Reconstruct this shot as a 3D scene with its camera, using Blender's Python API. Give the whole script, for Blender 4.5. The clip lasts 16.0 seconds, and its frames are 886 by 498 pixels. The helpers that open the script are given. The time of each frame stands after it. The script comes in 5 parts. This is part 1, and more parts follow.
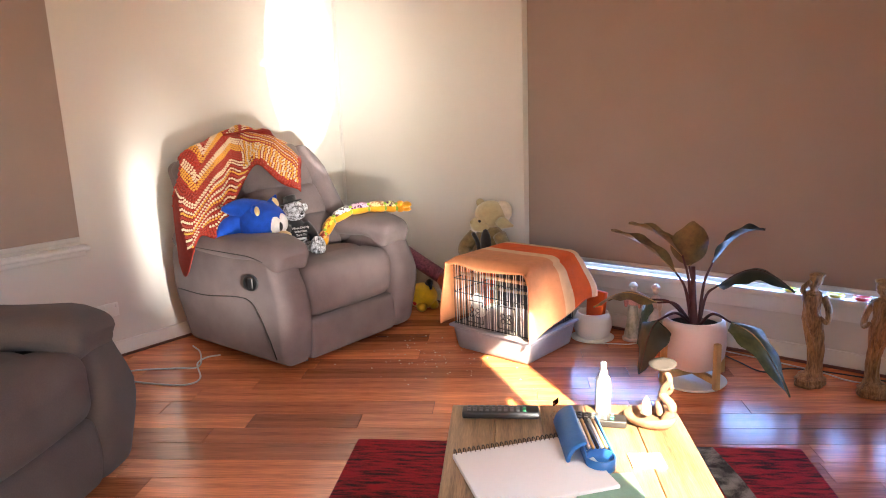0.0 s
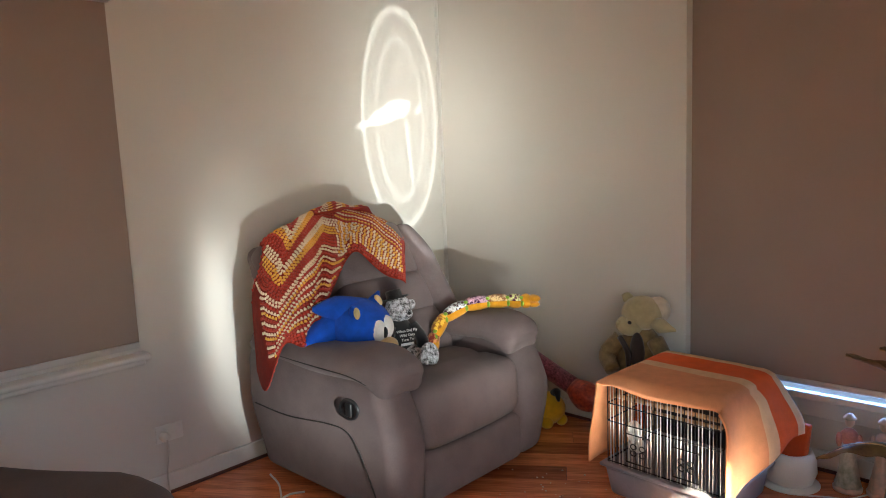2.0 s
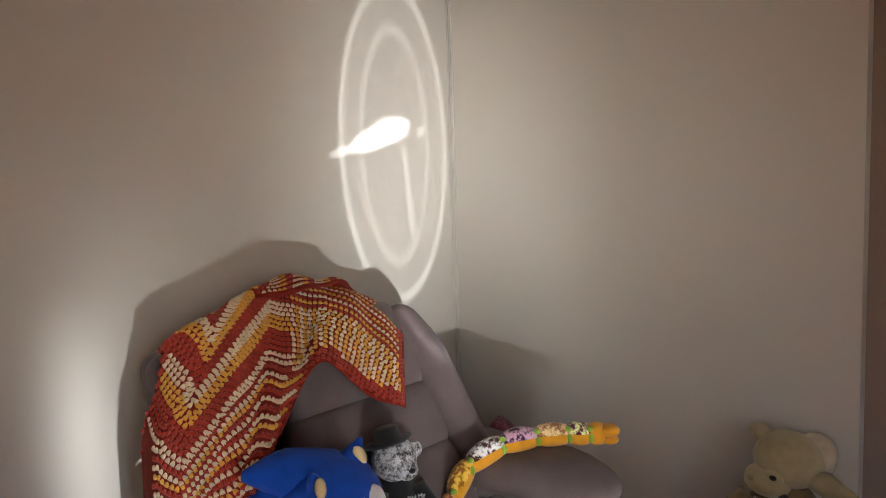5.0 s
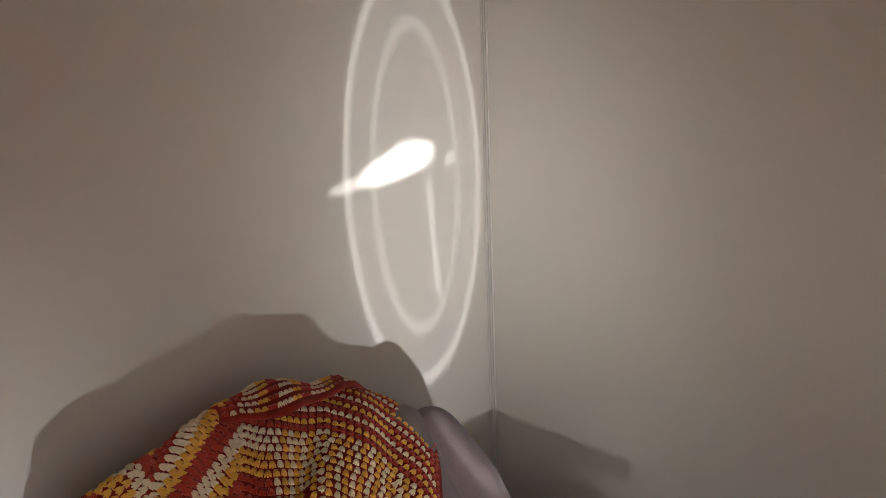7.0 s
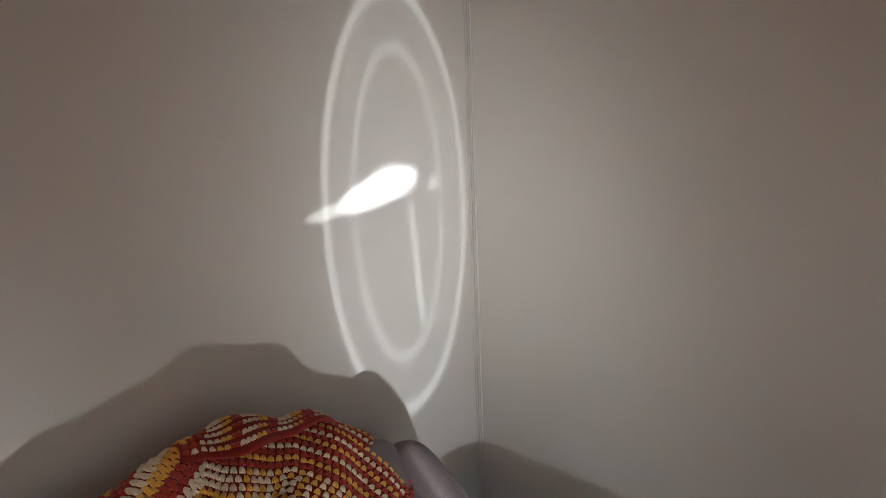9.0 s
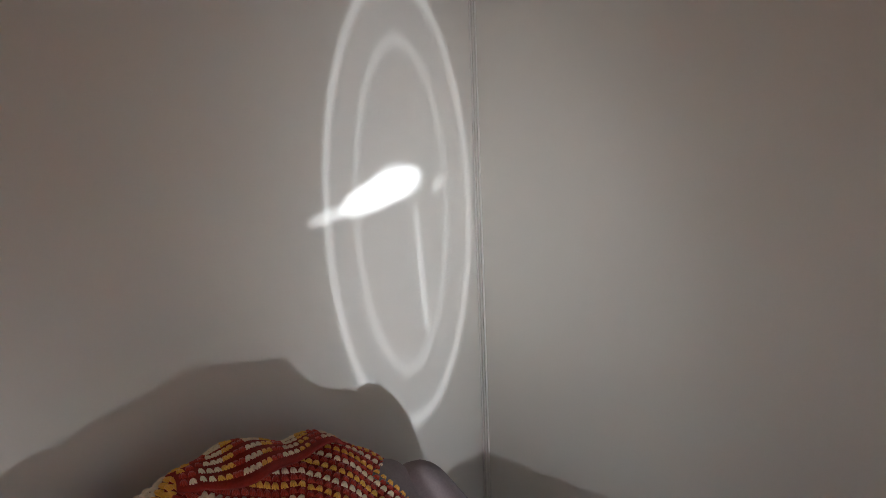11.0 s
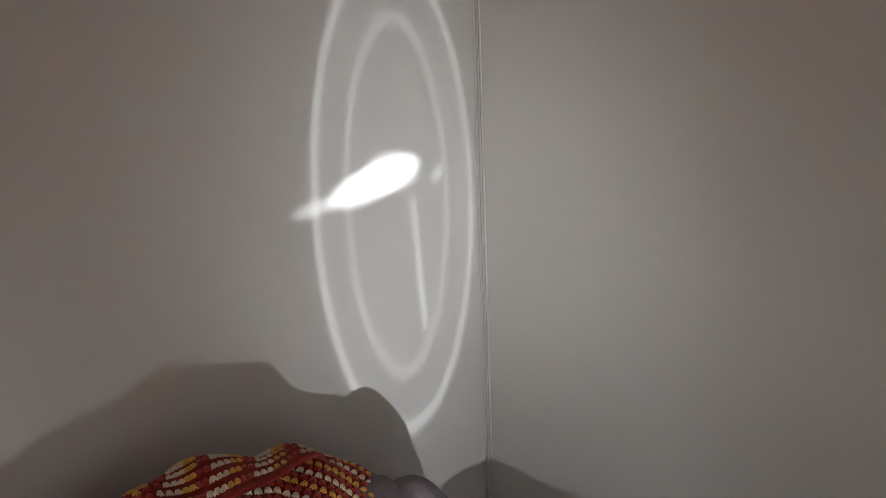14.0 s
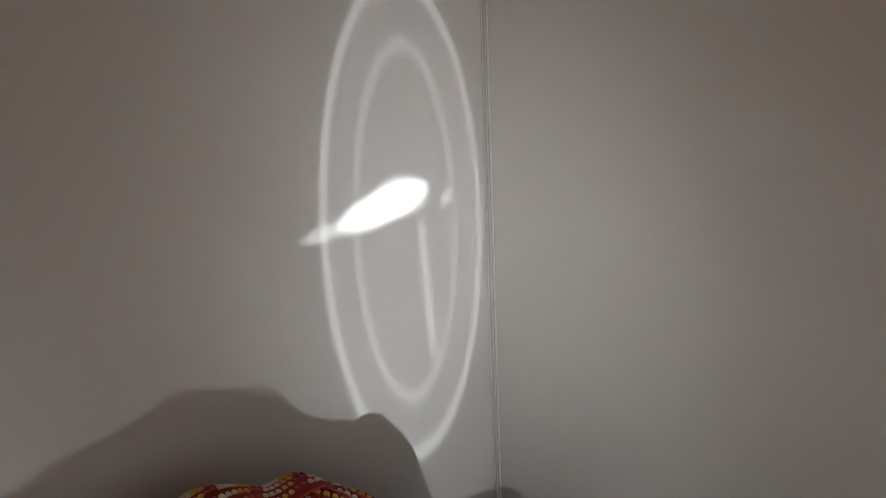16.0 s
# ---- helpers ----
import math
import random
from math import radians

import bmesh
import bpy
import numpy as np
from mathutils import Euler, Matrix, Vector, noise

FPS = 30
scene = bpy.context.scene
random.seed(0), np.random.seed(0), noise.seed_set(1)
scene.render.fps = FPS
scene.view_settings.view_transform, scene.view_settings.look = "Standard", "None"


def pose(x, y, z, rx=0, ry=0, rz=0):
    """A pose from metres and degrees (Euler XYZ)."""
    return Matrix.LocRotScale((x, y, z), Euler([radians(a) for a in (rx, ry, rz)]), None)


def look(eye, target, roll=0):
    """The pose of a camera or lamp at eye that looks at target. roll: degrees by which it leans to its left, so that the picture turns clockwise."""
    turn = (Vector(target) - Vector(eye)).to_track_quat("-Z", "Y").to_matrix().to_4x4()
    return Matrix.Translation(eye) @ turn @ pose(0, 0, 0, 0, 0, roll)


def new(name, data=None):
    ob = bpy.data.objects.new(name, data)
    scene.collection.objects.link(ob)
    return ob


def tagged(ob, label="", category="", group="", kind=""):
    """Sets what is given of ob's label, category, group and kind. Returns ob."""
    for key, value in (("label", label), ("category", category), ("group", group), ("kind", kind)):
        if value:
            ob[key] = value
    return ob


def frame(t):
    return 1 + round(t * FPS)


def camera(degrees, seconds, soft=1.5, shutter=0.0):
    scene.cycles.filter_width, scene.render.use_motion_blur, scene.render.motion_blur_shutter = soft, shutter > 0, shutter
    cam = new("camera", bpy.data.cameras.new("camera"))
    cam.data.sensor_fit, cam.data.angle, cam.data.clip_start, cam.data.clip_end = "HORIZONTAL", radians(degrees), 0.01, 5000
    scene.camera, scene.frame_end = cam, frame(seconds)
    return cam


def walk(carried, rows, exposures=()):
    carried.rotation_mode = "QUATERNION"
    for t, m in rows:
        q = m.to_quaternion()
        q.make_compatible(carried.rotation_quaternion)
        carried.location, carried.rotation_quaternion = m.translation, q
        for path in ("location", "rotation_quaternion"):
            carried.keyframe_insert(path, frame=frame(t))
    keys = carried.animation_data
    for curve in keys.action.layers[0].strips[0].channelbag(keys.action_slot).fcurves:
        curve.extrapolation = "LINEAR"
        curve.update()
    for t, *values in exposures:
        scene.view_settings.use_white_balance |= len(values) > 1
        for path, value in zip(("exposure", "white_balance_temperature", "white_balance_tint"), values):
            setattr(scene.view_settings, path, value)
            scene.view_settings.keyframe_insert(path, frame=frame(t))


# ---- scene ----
cam = camera(64.6, 16.0, 1.0)
EXPOSURES = [(0, 4.65, 6850, 11), (0.5, 4.2, 6750, 8), (1, 3.95, 6550, 6), (1.5, 3.8, 6350, 3), (2.5, 3.68, 6200, 1), (4.2, 3.35, 6300, 5), (6.5, 2.83, 6300, 10), (8.5, 2.7, 5950, 8), (11.5, 2.57, 5700, 7), (16, 2.48, 5700, 7)]
PATH = [
    (0, (3.5, -3.287, 1.232), (2.27, -1.765, 0.821), -2.2),
    (0.5, (3.211, -3.24, 1.283), (1.904, -1.768, 0.929), -2.3),
    (1, (3.038, -3.21, 1.305), (1.681, -1.772, 1.001), -2.7),
    (1.5, (2.887, -3.074, 1.313), (1.512, -1.648, 1.036), -2.7),
    (2, (2.739, -2.897, 1.333), (1.374, -1.46, 1.068), -2.4),
    (2.5, (2.55, -2.794, 1.338), (1.211, -1.329, 1.09), -2.1),
    (3, (2.347, -2.701, 1.359), (1.021, -1.225, 1.109), -2.0),
    (3.5, (2.209, -2.555, 1.361), (0.874, -1.084, 1.124), -1.8),
    (4, (2.075, -2.351, 1.386), (0.738, -0.88, 1.163), -1.7),
    (4.2, (2.033, -2.308, 1.361), (0.698, -0.831, 1.173), -1.9),
    (6.5, (1.417, -1.738, 1.442), (0.082, -0.258, 1.272), -1.5),
    (7, (1.32, -1.708, 1.465), (0.004, -0.209, 1.323), -1.7),
    (7.5, (1.34, -1.679, 1.476), (0.02, -0.18, 1.367), -1.9),
    (8, (1.346, -1.65, 1.484), (0.02, -0.157, 1.387), -1.7),
    (8.5, (1.341, -1.634, 1.479), (0.012, -0.142, 1.389), -1.9),
    (9, (1.341, -1.641, 1.481), (0.014, -0.148, 1.394), -1.9),
    (11.5, (1.205, -1.572, 1.496), (-0.084, -0.046, 1.401), -2.0),
    (12, (1.183, -1.512, 1.488), (-0.114, 0.008, 1.399), -2.1),
    (12.5, (1.161, -1.494, 1.488), (-0.132, 0.03, 1.4), -1.9),
    (13, (1.169, -1.489, 1.489), (-0.129, 0.029, 1.384), -1.7),
    (13.5, (1.172, -1.486, 1.489), (-0.135, 0.025, 1.377), -1.7),
    (14, (1.171, -1.491, 1.49), (-0.144, 0.012, 1.379), -1.8),
    (14.5, (1.16, -1.493, 1.495), (-0.159, 0.005, 1.372), -1.6),
    (15, (1.163, -1.493, 1.488), (-0.161, 0.002, 1.378), -1.6),
    (15.5, (1.165, -1.493, 1.496), (-0.163, -0.001, 1.401), -1.6),
    (16, (1.169, -1.491, 1.507), (-0.162, 0.0, 1.446), -1.8),
]
walk(cam, [(t, look(eye, target, roll)) for t, eye, target, roll in PATH], EXPOSURES)

# ---- light: a low sun through a side window, sky round it ----
SUN = Vector((-0.83, 0.56, -0.78)).normalized()
world = bpy.data.worlds.new("sky")
scene.world = world
world.use_nodes = True
wn = world.node_tree
sky = wn.nodes.new("ShaderNodeTexSky")
sky.sky_type, sky.sun_disc = "NISHITA", False
sky.sun_elevation, sky.sun_rotation = math.asin(-SUN.z), math.atan2(-SUN.x, -SUN.y)
wn.links.new(sky.outputs[0], wn.nodes["Background"].inputs[0])
wn.nodes["Background"].inputs[1].default_value = 0.09
sun = new("sun", bpy.data.lights.new("sun", "SUN"))
sun.data.energy, sun.data.angle, sun.data.color = 2.4, radians(0.5), (1.0, 0.84, 0.62)
# added fill lamp on the sunlit floor beside the cage, for the sun's reflection
floor_fill = new("floor_fill_lamp", bpy.data.lights.new("floor_fill_lamp", "AREA"))
floor_fill.data.shape, floor_fill.data.size, floor_fill.data.size_y, floor_fill.data.energy, floor_fill.data.color = "RECTANGLE", 0.6, 0.2, 0.2, (1.0, 0.96, 0.88)
floor_fill.data.spread = radians(60)
floor_fill.matrix_world = look((1.9, -0.9, 0.03), Vector((1.9, -0.9, 0.03)) + Vector((SUN.x, SUN.y, -SUN.z)))
# another added fill lamp, over the sunlit end of the coffee table
table_fill = new("table_fill_lamp", bpy.data.lights.new("table_fill_lamp", "AREA"))
table_fill.data.shape, table_fill.data.size, table_fill.data.size_y, table_fill.data.energy, table_fill.data.color = "RECTANGLE", 0.34, 0.22, 0.16, (1.0, 0.96, 0.9)
table_fill.data.spread = radians(48)
table_fill.matrix_world = look((2.72, -1.76, 0.45), (0, -0.33, 1.5))
# daylight in the gap under the north blind
gap = new("gap_sky", bpy.data.lights.new("gap_sky", "AREA"))
gap.data.shape, gap.data.size, gap.data.size_y, gap.data.energy, gap.data.color = "RECTANGLE", 2.42, 0.022, 0.5, (0.2, 0.42, 1.0)
gap.matrix_world = look((2.71, 0.064, 0.3475), (2.71, -1.0, 0.0))
sun.matrix_world = look((8, -3, 6), Vector((8, -3, 6)) + SUN)


# ---- helpers for meshes and materials ----
def mesh_of(name, verts, faces, smooth=True):
    me = bpy.data.meshes.new(name)
    me.from_pydata([tuple(v) for v in verts], [], faces)
    bm = bmesh.new()
    bm.from_mesh(me)
    bmesh.ops.recalc_face_normals(bm, faces=bm.faces)
    bm.to_mesh(me)
    bm.free()
    me.polygons.foreach_set("use_smooth", [smooth] * len(me.polygons))
    return me


def part(name, me, material, parent=None, label="", at=None):
    """One mesh object; me is (verts, faces) or a mesh."""
    if isinstance(me, tuple):
        me = mesh_of(name, *me)
    ob = new(name, me)
    for m in material if isinstance(material, (list, tuple)) else [material]:
        if m.name not in me.materials:
            me.materials.append(m)
    if parent is not None:
        ob.parent = parent
    if at is not None:
        ob.matrix_basis = at
    return tagged(ob, label)


def thing(name, label, category, at=None, group="", kind=""):
    ob = new(name)
    ob.empty_display_size = 0.05
    if at is not None:
        ob.matrix_basis = at
    return tagged(ob, label, category, group, kind)


def axis(h, r, c, m):
    r = min(r, h * 0.999)
    a = [-h + r * (1 - math.cos(k / c * math.pi / 2)) for k in range(c)] if c else []
    mid = [-(h - r) + 2 * (h - r) * k / m for k in range(m + 1)]
    return a + mid + [-v for v in reversed(a)]


def rbox(sx, sy, sz, r=0.01, c=3, m=1, warp=None, centre=(0, 0, 0)):
    """A box with rounded edges, warped if asked; verts and faces."""
    h = (sx / 2, sy / 2, sz / 2)
    r = min(r, *(v * 0.999 for v in h))
    ax = [axis(v, r, c, m) for v in h]
    n = [len(a) - 1 for a in ax]
    ids, verts, faces = {}, [], []

    def vid(i, j, k):
        if (i, j, k) not in ids:
            p = Vector((ax[0][i], ax[1][j], ax[2][k]))
            q = Vector([max(-(hh - r), min(hh - r, v)) for v, hh in zip(p, h)])
            d = p - q
            if d.length > 1e-9:
                d2 = Vector([v / r for v in d])
                p = q + d2.normalized() * r
            p = Vector(warp(*p)) if warp else p
            ids[i, j, k] = len(verts)
            verts.append(p + Vector(centre))
        return ids[i, j, k]

    for a, b, w in ((0, 1, 2), (1, 2, 0), (2, 0, 1)):
        for side in (0, n[w]):
            for i in range(n[a]):
                for j in range(n[b]):
                    quad = []
                    for di, dj in ((0, 0), (1, 0), (1, 1), (0, 1)):
                        key = [0, 0, 0]
                        key[a], key[b], key[w] = i + di, j + dj, side
                        quad.append(vid(*key))
                    faces.append(quad if side else quad[::-1])
    return verts, faces


def joined(*pieces):
    verts, faces = [], []
    for v, f in pieces:
        base = len(verts)
        verts += [Vector(p) for p in v]
        faces += [[i + base for i in face] for face in f]
    return verts, faces


def moved(piece, m):
    return [m @ Vector(v) for v in piece[0]], piece[1]


def lathe(profile, n=24, squash=None):
    """Turned form from (radius, height) pairs, closed at the ends."""
    verts, faces = [], []
    for r, z in profile:
        for k in range(n):
            a = 2 * math.pi * k / n
            verts.append(Vector((r * math.cos(a), r * math.sin(a), z)))
    for i in range(len(profile) - 1):
        for k in range(n):
            k2 = (k + 1) % n
            faces.append([i * n + k, i * n + k2, (i + 1) * n + k2, (i + 1) * n + k])
    faces.append(list(range(n))[::-1])
    faces.append([(len(profile) - 1) * n + k for k in range(n)])
    if squash:
        verts = [Vector(squash(*v)) for v in verts]
    return verts, faces


def tube(points, radius, n=8):
    """A round tube along points; radius is a number or one for each point."""
    pts = [Vector(p) for p in points]
    rad = radius if isinstance(radius, (list, tuple)) else [radius] * len(pts)
    verts, faces, up = [], [], Vector((0.13, 0.21, 0.97))
    for i, p in enumerate(pts):
        d = (pts[min(i + 1, len(pts) - 1)] - pts[max(i - 1, 0)]).normalized()
        a = d.cross(up)
        a = (a if a.length > 1e-3 else d.cross(Vector((1, 0, 0)))).normalized()
        b = d.cross(a)
        for k in range(n):
            w = 2 * math.pi * k / n
            verts.append(p + (a * math.cos(w) + b * math.sin(w)) * rad[i])
    for i in range(len(pts) - 1):
        for k in range(n):
            k2 = (k + 1) % n
            faces.append([i * n + k, i * n + k2, (i + 1) * n + k2, (i + 1) * n + k])
    faces.append(list(range(n))[::-1])
    faces.append([(len(pts) - 1) * n + k for k in range(n)])
    return verts, faces


def ball(c, rx, ry, rz, n=16, m=10, turn=None):
    prof = [(max(0.02, math.sin(math.pi * k / m)), -math.cos(math.pi * k / m)) for k in range(m + 1)]
    v, f = lathe(prof, n)
    t = (turn or Matrix.Identity(4))
    return [t @ Vector((p.x * rx, p.y * ry, p.z * rz)) + Vector(c) for p in v], f


def spline(points, steps=8):
    """Smooth points through the given ones."""
    p = [Vector(q) for q in points]
    p = [2 * p[0] - p[1]] + p + [2 * p[-1] - p[-2]]
    out = []
    for i in range(1, len(p) - 2):
        for k in range(steps):
            t = k / steps
            out.append(0.5 * (2 * p[i] + (p[i + 1] - p[i - 1]) * t + (2 * p[i - 1] - 5 * p[i] + 4 * p[i + 1] - p[i + 2]) * t * t
                              + (3 * p[i] - p[i - 1] - 3 * p[i + 1] + p[i + 2]) * t ** 3))
    return out + [p[-2]]


def mat(name, colour, rough=0.6, metal=0.0, vary=0.12, scale=8.0, fine=120.0, bump=0.15, sheen=0.0, depth=0.002, random=0.0, coat=0.0, stretch=(1, 1, 1), spec=0.5, second=None):
    """Surface with blotches at one scale and grain at a finer one."""
    m = bpy.data.materials.new(name)
    m.use_nodes = True
    nt = m.node_tree
    b = nt.nodes["Principled BSDF"]
    tc = nt.nodes.new("ShaderNodeTexCoord")
    mp = nt.nodes.new("ShaderNodeMapping")
    mp.inputs["Scale"].default_value = stretch
    nt.links.new(tc.outputs["Object"], mp.inputs[0])
    n1, n2 = nt.nodes.new("ShaderNodeTexNoise"), nt.nodes.new("ShaderNodeTexNoise")
    n1.inputs["Scale"].default_value, n2.inputs["Scale"].default_value = scale, fine
    n1.inputs["Detail"].default_value, n2.inputs["Detail"].default_value = 4, 3
    nt.links.new(mp.outputs[0], n1.inputs["Vector"])
    nt.links.new(mp.outputs[0], n2.inputs["Vector"])
    mixn = nt.nodes.new("ShaderNodeMath")
    mixn.operation = "MULTIPLY_ADD"
    mixn.inputs[1].default_value = 0.4
    nt.links.new(n2.outputs[0], mixn.inputs[0])
    half = nt.nodes.new("ShaderNodeMath")
    half.operation = "MULTIPLY"
    half.inputs[1].default_value = 0.6
    nt.links.new(n1.outputs[0], half.inputs[0])
    nt.links.new(half.outputs[0], mixn.inputs[2])
    ramp = nt.nodes.new("ShaderNodeValToRGB")
    dark = [c * (1 - vary) for c in colour]
    light = [min(1, c * (1 + vary)) for c in (second or colour)]
    ramp.color_ramp.elements[0].position, ramp.color_ramp.elements[1].position = 0.3, 0.7
    ramp.color_ramp.elements[0].color, ramp.color_ramp.elements[1].color = (*dark, 1), (*light, 1)
    nt.links.new(mixn.outputs[0], ramp.inputs[0])
    out = ramp.outputs[0]
    if random:
        oi, hs = nt.nodes.new("ShaderNodeObjectInfo"), nt.nodes.new("ShaderNodeHueSaturation")
        mr = nt.nodes.new("ShaderNodeMapRange")
        mr.inputs[3].default_value, mr.inputs[4].default_value = 1 - random, 1 + random
        nt.links.new(oi.outputs["Random"], mr.inputs[0])
        nt.links.new(mr.outputs[0], hs.inputs["Value"])
        nt.links.new(out, hs.inputs["Color"])
        out = hs.outputs[0]
    nt.links.new(out, b.inputs["Base Color"])
    b.inputs["Roughness"].default_value, b.inputs["Metallic"].default_value = rough, metal
    b.inputs["Specular IOR Level"].default_value = spec
    b.inputs["Sheen Weight"].default_value = sheen
    b.inputs["Coat Weight"].default_value = coat
    if bump:
        bp = nt.nodes.new("ShaderNodeBump")
        bp.inputs["Strength"].default_value, bp.inputs["Distance"].default_value = bump, depth
        nt.links.new(n2.outputs[0], bp.inputs["Height"])
        nt.links.new(bp.outputs[0], b.inputs["Normal"])
    return m


WALL = mat("wall_paint", (0.66, 0.63, 0.58), 0.75, vary=0.02, scale=1.5, fine=220, bump=0.06, depth=0.0008)
CEIL = mat("ceiling_paint", (0.78, 0.77, 0.74), 0.8, vary=0.02, scale=2, fine=200, bump=0.05)
TRIM = mat("trim_paint", (0.74, 0.72, 0.68), 0.4, vary=0.03, scale=4, fine=60, bump=0.03)
BLIND = mat("blind_fabric", (0.34, 0.26, 0.22), 0.85, vary=0.06, scale=3, fine=700, bump=0.12, depth=0.0006)
ALU = mat("pale_metal", (0.62, 0.6, 0.57), 0.4, 0.6, vary=0.05, scale=10, fine=90, bump=0.02)
JARRAH = mat("floor_board", (0.37, 0.104, 0.036), 0.22, vary=0.25, scale=5, fine=40, bump=0.05, depth=0.0006, random=0.45, coat=0.6, stretch=(0.25, 4, 4), second=(0.64, 0.215, 0.082))
JARRAH.node_tree.nodes["Principled BSDF"].inputs["Coat Roughness"].default_value = 0.27
GROUT = mat("floor_gap", (0.03, 0.015, 0.01), 0.8)
# the armchair's suede again, with the sofa's shade put into the colour
SUEDE_SHADED = mat("shaded_grey_suede", (0.10, 0.078, 0.07), 0.9, vary=0.2, scale=6, fine=260, bump=0.12, sheen=0.06, depth=0.0008, spec=0.2)
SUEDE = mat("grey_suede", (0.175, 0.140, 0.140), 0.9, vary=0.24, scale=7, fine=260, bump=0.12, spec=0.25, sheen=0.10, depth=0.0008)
BLACKP = mat("black_plastic", (0.018, 0.018, 0.02), 0.4, vary=0.1, bump=0.03)
WHITEP = mat("white_plastic", (0.75, 0.74, 0.7), 0.35, vary=0.03, bump=0.02)
GLASS = bpy.data.materials.new("clear_glass")
GLASS.use_nodes = True
GLASS.node_tree.nodes["Principled BSDF"].inputs["Transmission Weight"].default_value = 1.0
GLASS.node_tree.nodes["Principled BSDF"].inputs["Roughness"].default_value = 0.0

# ---- room: a corner of two square walls, windows in both ----
CEIL_Z = 2.5
X1, Y0 = 4.05, -5.6  # far ends of the room, behind and beside the camera
LW0, LW1, LS, LT = -3.6, -1.79, 0.6, 1.98  # window in the west wall: y range, sill, head
RX0, RX1, RS, RT = 1.5, 3.95, 0.36, 2.12  # window in the north wall: x range, sill, head
BX = 1.435  # where the window bay steps back


def slab(x0, x1, y0, y1, z0, z1, r=0.0):
    if r:
        return rbox(x1 - x0, y1 - y0, z1 - z0, r, 3, 1, None, ((x0 + x1) / 2, (y0 + y1) / 2, (z0 + z1) / 2))
    v = [Vector((x, y, z)) for x in (x0, x1) for y in (y0, y1) for z in (z0, z1)]
    return v, [[0, 1, 3, 2], [4, 6, 7, 5], [0, 4, 5, 1], [2, 3, 7, 6], [0, 2, 6, 4], [1, 5, 7, 3]]


def structure(name, piece, material, label, category, smooth=False):
    ob = part(name, mesh_of(name, *piece, smooth), material)
    return tagged(ob, label, category, kind="structure")


T = 0.12
structure("wall_west", joined(slab(-T, 0, Y0, LW0, 0, CEIL_Z), slab(-T, 0, LW1, T, 0, CEIL_Z), slab(-T, 0, LW0, LW1, 0, LS + 0.07), slab(-T, 0, LW0, LW1, LT, CEIL_Z)),
          WALL, "pale warm grey painted wall beside the armchair", "wall")
wn_ = structure("wall_north", joined(slab(0, BX, 0, 0.25, 0, CEIL_Z)), WALL, "pale warm grey painted wall in the room's corner", "wall")
structure("wall_bay", joined(slab(BX, RX0 + 0.001, 0.1, 0.25, 0, CEIL_Z), slab(RX1, X1 + T, 0.1, 0.25, 0, CEIL_Z), slab(RX0 + 0.001, RX1, 0.1, 0.25, 0, RS - 0.09), slab(RX0 + 0.001, RX1, 0.1, 0.25, RT, CEIL_Z)),
          WALL, "pale painted wall under the wide window", "wall")
# unseen east wall; openings placed to land the sun patch and let sky in
EY0, EY1, EY2 = -2.82, -2.40, -2.12
# wedge, and a thin post below, added to outline the sun patch
wedge = [Vector((x, y, z)) for x in (X1, X1 + T) for y, z in ((EY0, 1.70), (EY0, 2.12), (-2.43, 2.12))], [[0, 1, 2], [3, 5, 4], [0, 3, 4, 1], [1, 4, 5, 2], [2, 5, 3, 0]]
LY0, LY1, LZ0, LZ1 = -5.2, -4.3, 0.12, 1.25  # low unseen opening added further south to brighten floor and furniture
structure("wall_east", joined(slab(X1, X1 + T, Y0, LY0, 0, CEIL_Z), slab(X1, X1 + T, LY0, LY1, 0, LZ0), slab(X1, X1 + T, LY0, LY1, LZ1, CEIL_Z), slab(X1, X1 + T, LY1, EY0, 0, CEIL_Z),
                              slab(X1, X1 + T, EY0, EY2, 0, 1.0), slab(X1, X1 + T, EY0, EY1, 2.12, CEIL_Z), slab(X1, X1 + T, EY1, EY2, 2.42, CEIL_Z), slab(X1, X1 + T, EY2, 0.1, 0, CEIL_Z), wedge, slab(X1, X1 + 0.04, -2.385, -2.355, 1.0, 2.12)),
          WALL, "plain pale unseen wall, its openings cut to shape the light", "wall")
# narrow opening added behind the camera, unseen, to let sky light in
DX0, DX1 = 1.8, 2.2
structure("wall_south", joined(slab(-T, DX0, Y0 - T, Y0, 0, CEIL_Z), slab(DX1, X1 + T, Y0 - T, Y0, 0, CEIL_Z), slab(DX0, DX1, Y0 - T, Y0, 2.15, CEIL_Z)), WALL, "plain pale unseen wall with a narrow opening added for sky light", "wall")
structure("ceiling", slab(-T, X1 + T, Y0 - T, 0.25, CEIL_Z, CEIL_Z + 0.1), CEIL, "plain white painted ceiling", "ceiling")
structure("ground", slab(-60, 60, -60, 60, -0.5, -0.3), mat("garden_ground", (0.12, 0.11, 0.06), 0.9), "dry ground outside the house", "ground")
